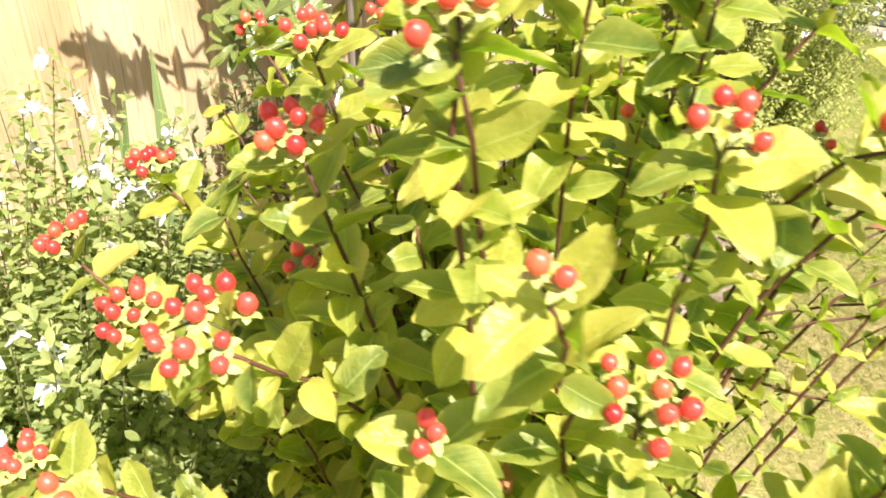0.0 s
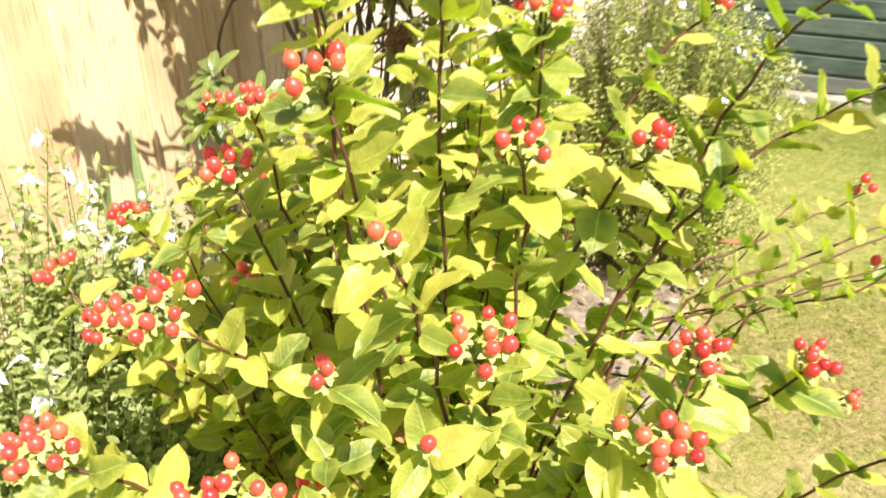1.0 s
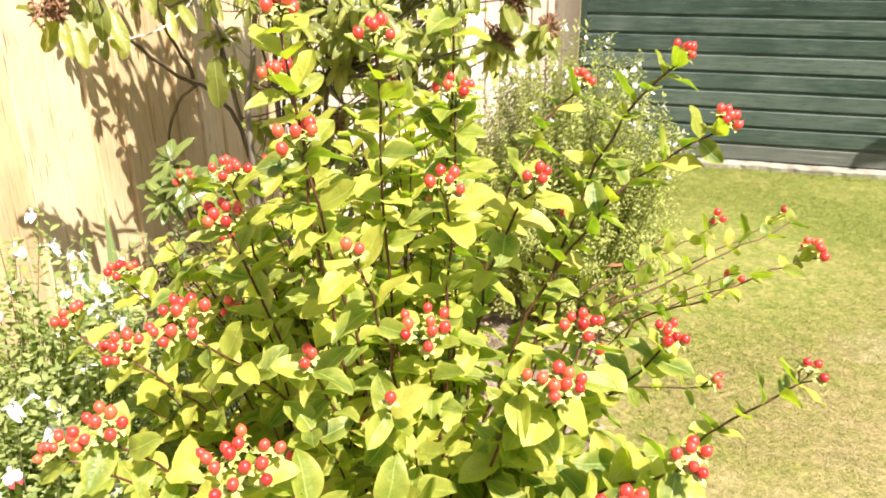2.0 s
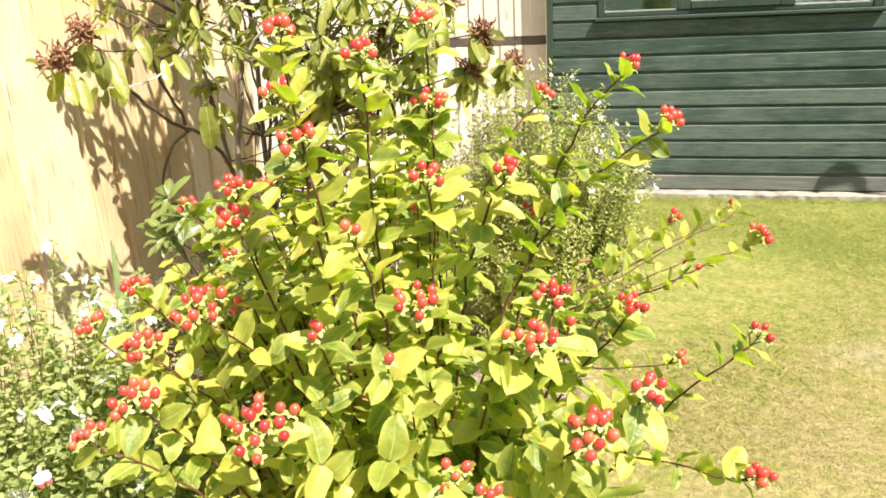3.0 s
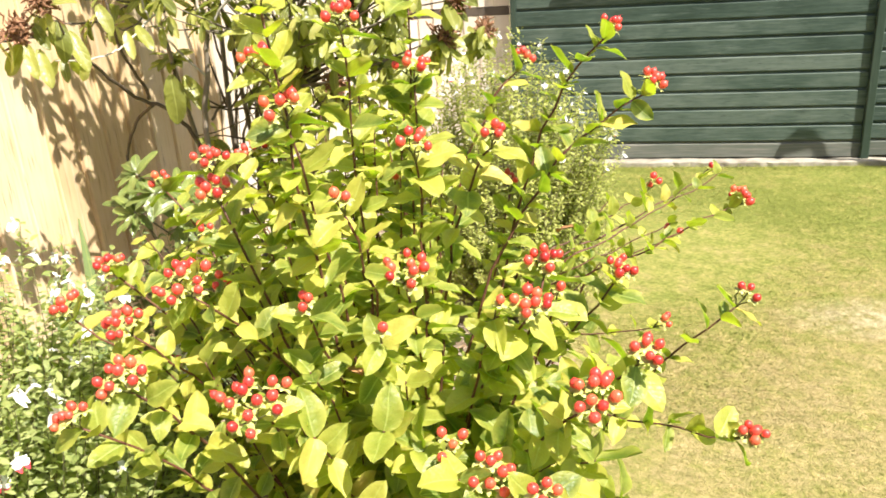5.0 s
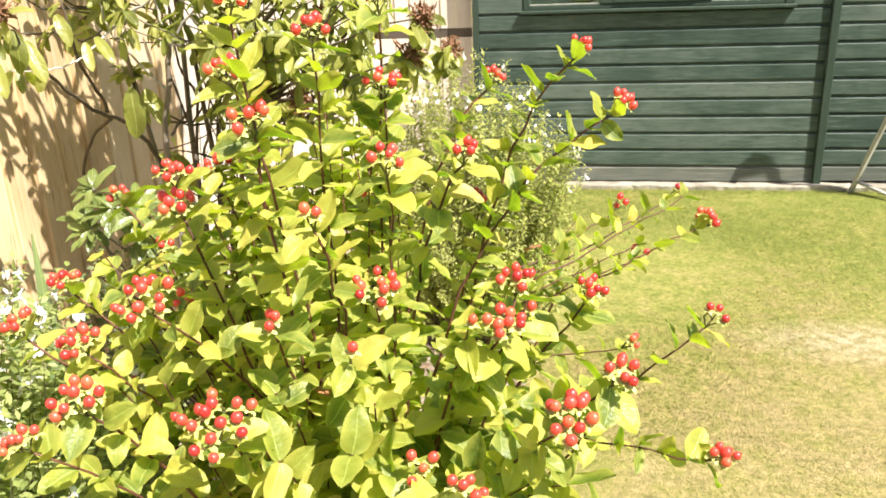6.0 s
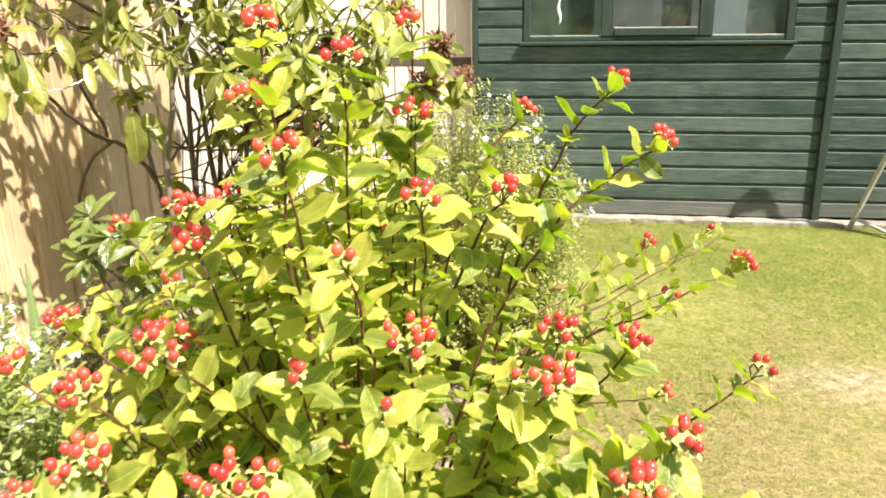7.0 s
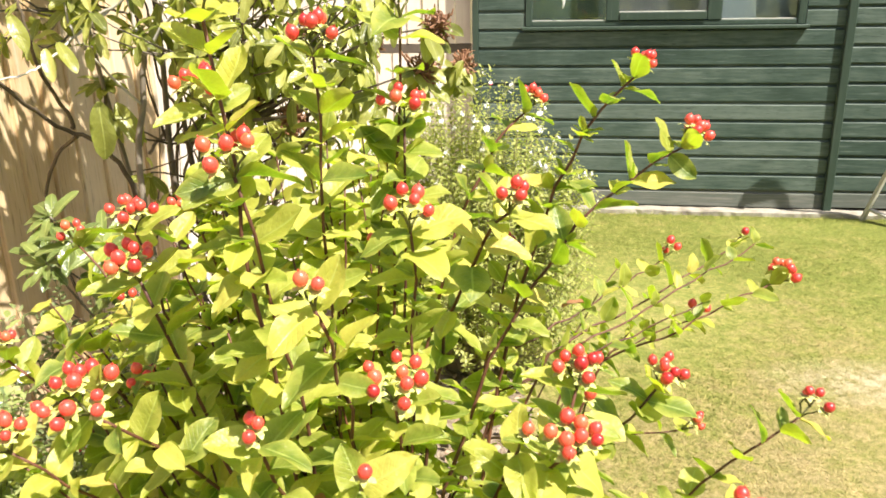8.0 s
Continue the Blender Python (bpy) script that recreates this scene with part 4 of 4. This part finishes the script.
for i in range(34):
    p = Vector((rnd.uniform(0.42, 0.85), rnd.uniform(1.3, 1.7), rnd.uniform(1.1, 1.45)))
    rhodo_branch(min((t[j] for t in trunks for j in (4, 5, 6, 7)), key=lambda q: (q - p).length + rnd.random() * 0.1), p, rnd, rnd.choice((5, 6, 7)), rnd.uniform(0.045, 0.065), 0.0035, droop=1.0, bark=rnd.choice((m_bark, m_thin)))
for i in range(30):
    # drooping sunlit leaves over the middle
    p = Vector((rnd.uniform(0.58, 1.0), rnd.uniform(1.06, 1.4), rnd.uniform(1.25, 1.5)))
    s = min((t[j] for t in trunks for j in (5, 6, 7)), key=lambda q: (q - p).length + rnd.random() * 0.1)
    rhodo_branch(s, p, rnd, rnd.choice((6, 7, 9)), rnd.uniform(0.05, 0.068), 0.0035, droop=rnd.choice((0.4, 0.8)), bark=rnd.choice((m_bark, m_thin)))
# upright rosettes of small leaves over the fence side
for i in range(30):
    p = Vector((rnd.uniform(0.12, 0.62), rnd.uniform(0.98, 1.3), rnd.uniform(1.32, 1.54)))
    rhodo_branch(min((t[j] for t in trunks for j in (6, 7, 8)), key=lambda q: (q - p).length), p, rnd, rnd.choice((6, 7, 9)), rnd.uniform(0.042, 0.06), 0.0035, droop=rnd.choice((0.1, 0.3, 0.8)), bark=m_bark)


def limb(points, thick, bark, taper=0.5):
    """A bare limb bent through its points."""
    pts = [Vector(p) - RHODO for p in points]
    fine = []
    for i in range(len(pts) - 1):
        p0, p1, p2, p3 = pts[max(i - 1, 0)], pts[i], pts[i + 1], pts[min(i + 2, len(pts) - 1)]
        for j in range(5):
            t = j / 5
            fine.append(0.5 * (2 * p1 + (p2 - p0) * t + (2 * p0 - 5 * p1 + 4 * p2 - p3) * t * t + (3 * p1 - p0 - 3 * p2 + p3) * t ** 3) + jit(rnd, 0.0012))
    fine.append(pts[-1])
    n = len(fine) - 1
    v, f = tube(fine, [thick * (1 - taper * i / n) for i in range(n + 1)], 7)
    return mesh_object("branch", v, f, bark, rhodo, "", None, True)


# the grey main limb with its pale fork
limb(((0.37, 1.22, 0.0), (0.4, 1.19, 0.6), (0.409, 1.17, 1.065), (0.434, 1.17, 1.189), (0.455, 1.17, 1.307)), 0.0085, m_bark, 0.3)
limb(((0.455, 1.17, 1.3), (0.515, 1.17, 1.371), (0.606, 1.17, 1.444), (0.68, 1.18, 1.56)), 0.0038, m_pale_bark)
limb(((0.455, 1.17, 1.3), (0.44, 1.17, 1.384), (0.429, 1.17, 1.459), (0.41, 1.2, 1.65)), 0.0038, m_pale_bark)
limb(((0.437, 1.17, 1.2), (0.405, 1.09, 1.29), (0.382, 1.05, 1.36), (0.375, 1.05, 1.461), (0.37, 1.08, 1.6)), 0.003, m_pale_bark)
limb(((0.393, 1.06, 1.325), (0.429, 1.05, 1.378), (0.493, 1.05, 1.415), (0.55, 1.06, 1.47)), 0.0038, m_pale_bark)
# a bowed pale limb that carries the drooping leaves before the fence
limb(((0.403, 1.15, 1.395), (0.369, 1.08, 1.35), (0.353, 1.0, 1.308), (0.335, 0.96, 1.291), (0.3, 0.93, 1.282), (0.237, 0.9, 1.285)), 0.003, m_pale_bark)
# dark crooked stems crossing before the fence
limb(((0.37, 1.22, 0.95), (0.354, 1.22, 1.03), (0.305, 1.2, 1.116), (0.246, 1.15, 1.161), (0.284, 0.95, 1.272), (0.299, 0.82, 1.358)), 0.0062, m_thin, 0.45)
limb(((0.258, 1.2, 1.13), (0.187, 1.22, 1.082), (0.117, 1.25, 0.949), (0.15, 1.27, 0.7)), 0.0045, m_thin, 0.2)
limb(((0.25, 1.2, 1.15), (0.248, 1.2, 1.167), (0.267, 1.1, 1.272), (0.324, 1.0, 1.346), (0.33, 0.98, 1.42)), 0.005, m_thin)
limb(((0.28, 1.55, 0.6), (0.266, 1.6, 0.939), (0.292, 1.6, 1.118), (0.263, 1.6, 1.176), (0.245, 1.6, 1.249), (0.25, 1.58, 1.4)), 0.0055, m_thin)
limb(((0.27, 1.58, 0.6), (0.287, 1.6, 0.922), (0.304, 1.6, 0.991), (0.353, 1.6, 1.118), (0.39, 1.58, 1.3)), 0.0055, m_bark)
limb(((0.194, 1.6, 1.007), (0.261, 1.6, 1.084), (0.347, 1.6, 1.143), (0.45, 1.6, 1.25)), 0.0045, m_bark)
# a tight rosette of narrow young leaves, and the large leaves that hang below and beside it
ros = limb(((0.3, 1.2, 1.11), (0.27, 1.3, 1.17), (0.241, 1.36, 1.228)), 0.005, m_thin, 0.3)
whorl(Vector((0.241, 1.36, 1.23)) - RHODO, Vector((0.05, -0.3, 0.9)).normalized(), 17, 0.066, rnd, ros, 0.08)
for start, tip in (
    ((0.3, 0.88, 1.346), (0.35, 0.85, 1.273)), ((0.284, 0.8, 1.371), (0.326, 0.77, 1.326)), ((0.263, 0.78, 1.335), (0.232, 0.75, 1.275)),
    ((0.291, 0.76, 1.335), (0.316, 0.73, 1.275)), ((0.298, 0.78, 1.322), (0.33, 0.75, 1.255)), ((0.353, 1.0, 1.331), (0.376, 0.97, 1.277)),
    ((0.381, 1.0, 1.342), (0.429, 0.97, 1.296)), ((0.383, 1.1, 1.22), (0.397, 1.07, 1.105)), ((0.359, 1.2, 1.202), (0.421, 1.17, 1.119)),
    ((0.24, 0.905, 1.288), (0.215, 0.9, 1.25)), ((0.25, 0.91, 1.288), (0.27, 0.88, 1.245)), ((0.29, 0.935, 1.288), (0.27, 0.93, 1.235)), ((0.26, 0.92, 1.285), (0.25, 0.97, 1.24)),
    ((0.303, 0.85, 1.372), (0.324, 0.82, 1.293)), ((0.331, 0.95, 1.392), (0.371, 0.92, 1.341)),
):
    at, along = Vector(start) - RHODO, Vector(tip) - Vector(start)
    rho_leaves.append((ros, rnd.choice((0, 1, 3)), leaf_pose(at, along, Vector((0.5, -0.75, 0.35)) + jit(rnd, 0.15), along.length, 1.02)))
for i in range(32):
    # shaded leafy shoots low behind the fruiting canes
    p = Vector((rnd.uniform(0.24, 0.8), rnd.uniform(1.2, 1.6), rnd.uniform(0.84, 1.16)))
    rhodo_branch(min((t[j] for t in trunks for j in (3, 4, 5)), key=lambda q: (q - p).length + rnd.random() * 0.1), p, rnd, rnd.choice((5, 6, 7)), rnd.uniform(0.045, 0.07), 0.0035, droop=0.5, bark=m_thin)
young = len(rho_leaves)
for p in ((0.36, 0.92, 1.03), (0.42, 0.98, 0.97), (0.30, 0.95, 0.95), (0.47, 0.9, 0.93), (0.4, 1.02, 0.88), (0.43, 0.87, 1.0), (0.5, 0.86, 0.99), (0.38, 0.86, 0.96)):
    rhodo_branch(trunks[0][1], p, rnd, 12, 0.06, 0.005, False, 0.1)
# the low shoots carry darker leaves
for ob, k, m in rho_leaves[young:]:
    share("leaf", RHO_DARK[k], ob, "", m)
del rho_leaves[young:]
for i in range(50):
    a = rnd.choice(trunks)
    s = a[rnd.randrange(2, 7)]
    rhodo_branch(s, s + Vector((rnd.gauss(0.05, 0.2), rnd.gauss(0, 0.12), rnd.uniform(0.15, 0.5))), rnd, 0, 0, rnd.uniform(0.002, 0.004), bark=rnd.choice((m_thin, m_thin, m_bark)))
rho_leaves.sort(key=lambda p: p[2].translation.y)
for ob, k, m in rho_leaves[:220]:
    share("leaf", RHO_LEAVES[k], ob, "", m)
leaf_mass("foliage", RHO_SHAPES, [(k, m) for _, k, m in rho_leaves[220:]], m_rho_mass, rhodo, "leathery dark and light green leaves")


# ---- small-leaved sages with white flowers ----
SMALL = [leaf_shape(w, 0.45, d, 0.3, 0.03, 3, 2, 0.6) for w, d in ((0.24, 0.1), (0.28, 0.25), (0.22, 0.0))]


def flower_mesh(red):
    """Two-lipped flower: a short tube, a raised hood, and a broad lip of cupped lobes hanging from it."""
    verts, faces = tube([Vector((0, 0, 0)), Vector((0, 0.005, 0.001)), Vector((0, 0.01, 0.002))], (0.0014, 0.002, 0.003), 6)
    for cx, w, l, z, drop in ((-0.0045, 0.0056, 0.008, -0.001, 0.0125), (0.0045, 0.0056, 0.008, -0.001, 0.0125), (-0.0066, 0.003, 0.005, 0.001, 0.004), (0.0066, 0.003, 0.005, 0.001, 0.004), (0, 0.0036, 0.006, 0.004, -0.006)):
        o = len(verts)
        for i in range(5):
            t = i / 4
            ww = w * math.sin(math.pi * min(0.96, 0.15 + 0.8 * t)) ** 0.6
            for u in (-1, 0, 1):
                verts.append(Vector((cx * min(1, t * 2) + u * ww, 0.009 + l * t - 0.0022 * abs(u), z - drop * t * t + 0.0014 * abs(u))))
        for i in range(4):
            for j in range(2):
                q = o + i * 3 + j
                faces.append((q, q + 1, q + 4, q + 3))
    me = bpy.data.meshes.new("flower")
    me.from_pydata([tuple(v) for v in verts], [], faces)
    me.polygons.foreach_set("use_smooth", [True] * len(me.polygons))
    me.materials.append(m_petal)
    if red:
        me.materials.append(m_petal_red)
        for p in me.polygons:
            if p.center.z < -0.0075:
                p.material_index = 1
    return me


FLOWER, FLOWER_RED = flower_mesh(False), flower_mesh(True)


def sage(base, label, radius, height, stems, leaf, flowers, seed, material, squash=1.0, spire=0.15, bloom=1.0, name="sage_bush", low=0.35, gap=0.014, twig=None):
    rnd = random.Random(seed)
    bush = thing(name, base, label, "shrub" if flowers else "plant")
    twigs, leaves, tips = [], [], []
    for i in range(stems):
        a = rnd.random() * 6.2832
        r = math.sqrt(rnd.random()) * radius
        top = Vector((math.cos(a) * r, math.sin(a) * r * squash, height * (1 - 0.45 * (r / radius) ** 2.2) * rnd.uniform(low, 1.0)))
        if rnd.random() < spire:
            top.z = height * (1 - 0.4 * (r / radius) ** 2) * rnd.uniform(1.0, 1.13)
        foot = Vector((math.cos(a) * r * 0.3, math.sin(a) * r * 0.3 * squash, 0))
        mid = Vector((top.x * 0.6, top.y * 0.6, top.z * 0.55)) + jit(rnd, 0.03)
        pts = bezier(foot, mid, top, 8)
        twigs.append(tube(pts, [0.0022 * (1 - 0.7 * j / 7) for j in range(8)], 4))
        tips.append((pts[-1], (pts[-1] - pts[-2]).normalized()))
        length = (top - foot).length * 1.05
        s, spin = 0.0, rnd.random() * 3.14
        while s < min(0.42, length * 0.65):
            t = 1 - s / length
            j = min(6, int(t * 7))
            at = pts[j].lerp(pts[j + 1], t * 7 - j)
            tan = (pts[j + 1] - pts[j]).normalized()
            x = tan.cross(Vector((math.cos(spin), math.sin(spin), 0.3))).normalized()
            for sgn in (1, -1):
                way = x * sgn + tan * rnd.uniform(0.0, 0.7) + jit(rnd, 0.4)
                off = rnd.uniform(0, 0.012)
                leaves.append((rnd.randrange(3), leaf_pose(at + x * sgn * off, way, tan * 0.5 + UP * 0.6 + TO_SUN * 0.4 + jit(rnd, 0.35), leaf * rnd.uniform(0.6, 1.25))))
            s += gap * rnd.uniform(0.6, 1.5)
            spin += 1.57 + rnd.uniform(-0.4, 0.4)
    v, f = joined(twigs)
    mesh_object("twig_mass", v, f, twig or m_twig, bush)["kind"] = "stuff"
    leaf_mass("foliage", SMALL, leaves, material, bush, "mass of small oval leaves")
    tips.sort(key=lambda p: -p[0].z / (1 - 0.4 * ((p[0].x ** 2 + (p[0].y / squash) ** 2) / radius ** 2)))
    for i in range(flowers):
        p, way = tips[i % max(1, int(len(tips) * 0.75))]
        p = p - way * rnd.uniform(0, 0.06) + jit(rnd, 0.006)
        d = Vector((rnd.gauss(0, 1), rnd.gauss(-0.3, 1), rnd.uniform(-0.2, 0.5))).normalized()
        share("flower", FLOWER_RED if rnd.random() < 0.06 else FLOWER, bush, "", leaf_pose(p, d, UP, bloom * rnd.uniform(0.8, 1.25)))
        if rnd.random() < 0.5:
            share("flower", FLOWER, bush, "", leaf_pose(p + jit(rnd, 0.004), -d + jit(rnd, 0.5), UP, bloom * rnd.uniform(0.6, 0.9)))
    return bush


front_sage = sage((0.4, 0.27, 0.02), "airy sage bush with small pale green leaves and white flowers", 0.45, 1.0, 1150, 0.0175, 110, 4, m_sal, 1.25, 0.1, bloom=1.12, low=0.45, gap=0.0115)
for at, way in (((0.592, 0.145, 0.812), (0.3, -0.8, 0.1)), ((0.575, 0.15, 0.8), (-0.5, -0.7, 0.0)), ((0.6, 0.16, 0.83), (0.8, -0.3, 0.2))):
    share("flower", FLOWER_RED, front_sage, "white flower with a red lip", leaf_pose(Vector(at) - Vector((0.4, 0.27, 0.02)), Vector(way), UP, 1.25))
sage((0.98, 2.42, 0.02), "rounded sage bush dotted with white flowers before the shed", 0.46, 1.04, 950, 0.0165, 95, 6, m_sal_far, 0.9, 0.22, low=0.3, gap=0.0115, twig=m_straw)
sage((0.2, 1.12, 0.02), "low dull-green weedy clump at the foot of the fence", 0.2, 0.84, 80, 0.02, 0, 9, m_weed, 1.8, 0.1, name="weed_clump")

# ---- sword-leaved plant by the fence ----
iris = thing("sword_leaf_plant", (0.33, 0.62, 0.02), "clump of upright sword-shaped bluish green leaves", "plant")
rnd = random.Random(2)
for i in range(6):
    h = rnd.uniform(0.82, 1.0)
    lean = Vector((rnd.gauss(0, 0.025), rnd.gauss(0, 0.035), 0))
    foot = Vector((rnd.gauss(0, 0.03), rnd.gauss(0, 0.05), 0))
    w, ang = rnd.uniform(0.024, 0.034), rnd.uniform(-0.3, 0.5)
    verts, uvs, faces = [], [], []
    for j in range(10):
        t = j / 9
        c = foot + lean * t * t * 1.5 + UP * h * t
        ww = w * (1 - t ** 2.6) + 0.0006
        for u in (-1, 0, 1):
            verts.append(c + Vector((math.cos(ang) * u * ww * 0.6, math.sin(ang) * u * ww + u * ww * 0.7, 0)) + Vector((0.003 * (1 - abs(u)), 0, 0)))
            uvs.append((0.5 + u / 2, t))
    for j in range(9):
        for q in (0, 1):
            o = j * 3 + q
            faces.append((o, o + 1, o + 4, o + 3))
    mesh_object("leaf", verts, faces, m_iris, iris, "", uvs, True)

# ---- leaning frame by the shed ----
prop = thing("support_frame", (3.10, 4.68, 0), "weathered grey metal frame leaning beside the shed, unseen top added", "frame")


def bar(name, a, b, w, d, label=""):
    a, b = Vector(a), Vector(b)
    m = (b - a).to_track_quat("Z", "Y").to_matrix().to_4x4()
    bm = box(-w / 2, w / 2, -d / 2, d / 2, 0, (b - a).length, 0.003)
    bm.transform(Matrix.Translation(a) @ m)
    return part(name, bm, m_steel, prop, label)


bar("leg", (0, 0.0, 0.0), (0.245, -0.31, 1.12), 0.034, 0.022)
bar("brace", (0.012, -0.012, 0.085), (0.21, -0.22, 0.02), 0.03, 0.016, "bright thin brace")
bar("foot", (0.2, -0.25, 0.0), (0.24, -0.25, 0.09), 0.08, 0.05, "pale block under the brace")
bar("clamp", (0.205, -0.14, 0.26), (0.21, -0.14, 0.37), 0.05, 0.05, "pale clamp on the frame")
bar("leg", (0.27, -0.14, 0.0), (0.25, -0.3, 1.1), 0.03, 0.02)
# unseen top, bent to cast the arched shadow on the shed wall
v, f = tube([Vector(p) for p in ((0.245, -0.31, 1.12), (0.25, -0.33, 1.28), (0.22, -0.35, 1.4), (0.16, -0.36, 1.44), (0.09, -0.36, 1.38), (0.05, -0.36, 1.26))], [0.017] * 6, 8)
mesh_object("hoop", v, f, m_steel, prop, "unseen hoop shaped after the shadow on the shed", None, True)
# unseen panel added so that the arched shadow comes out filled
rim = [Vector(p) for p in ((0.246, -0.33, 1.27), (0.218, -0.35, 1.39), (0.16, -0.36, 1.43), (0.092, -0.36, 1.375), (0.056, -0.36, 1.29))]
bm = bmesh.new()
bm.faces.new([bm.verts.new(p) for p in rim])
bmesh.ops.solidify(bm, geom=bm.faces[:], thickness=0.004)
part("cloth_panel", bm, m_inside, prop, "unseen panel added to fill the shadow on the shed")

# ---- trees and hedge behind the camera, seen only in the window panes ----
def far_growth(name, x, y, w, d, h, label, seed, count):
    rnd = random.Random(seed)
    ob = thing(name, (x, y, 0), label, "tree" if name == "tree" else "hedge")
    v, f = tube([Vector((0, 0, h * 0.55 * t / 5)) + jit(rnd, 0.02) * t for t in range(6)], [0.14 - 0.018 * t for t in range(6)], 8)
    mesh_object("trunk", v, f, m_bark, ob)
    big = [leaf_shape(0.3, 0.45, 0.1, 0.2, 0.03, 2, 2, 0.6)]
    centres = [Vector((rnd.uniform(-w, w), rnd.uniform(-d, d), rnd.uniform(0.25, 0.92) * h)) for _ in range(24)]
    leaves = []
    for i in range(count):
        p = rnd.choice(centres) + jit(rnd, 0.16 * h * 0.5 + 0.1)
        p.z = max(0.05, p.z)
        leaves.append((0, leaf_pose(p, jit(rnd, 1) + Vector((0.01, 0, 0)), UP + jit(rnd, 0.6), rnd.uniform(0.12, 0.22))))
    leaf_mass("crown", big, leaves, m_far, ob, "loose green crown")


far_growth("hedge", -3.0, -9.5, 5.0, 0.5, 2.3, "clipped green garden hedge", 31, 6000)
far_growth("hedge", 6.0, -10.0, 5.0, 0.5, 2.6, "clipped green garden hedge", 32, 6000)
far_growth("tree", 3.2, -13.0, 1.6, 1.5, 5.5, "leafy green tree beyond the hedge", 33, 5000)
far_growth("tree", -1.0, -14.0, 2.0, 1.5, 6.5, "leafy green tree beyond the hedge", 34, 5000)
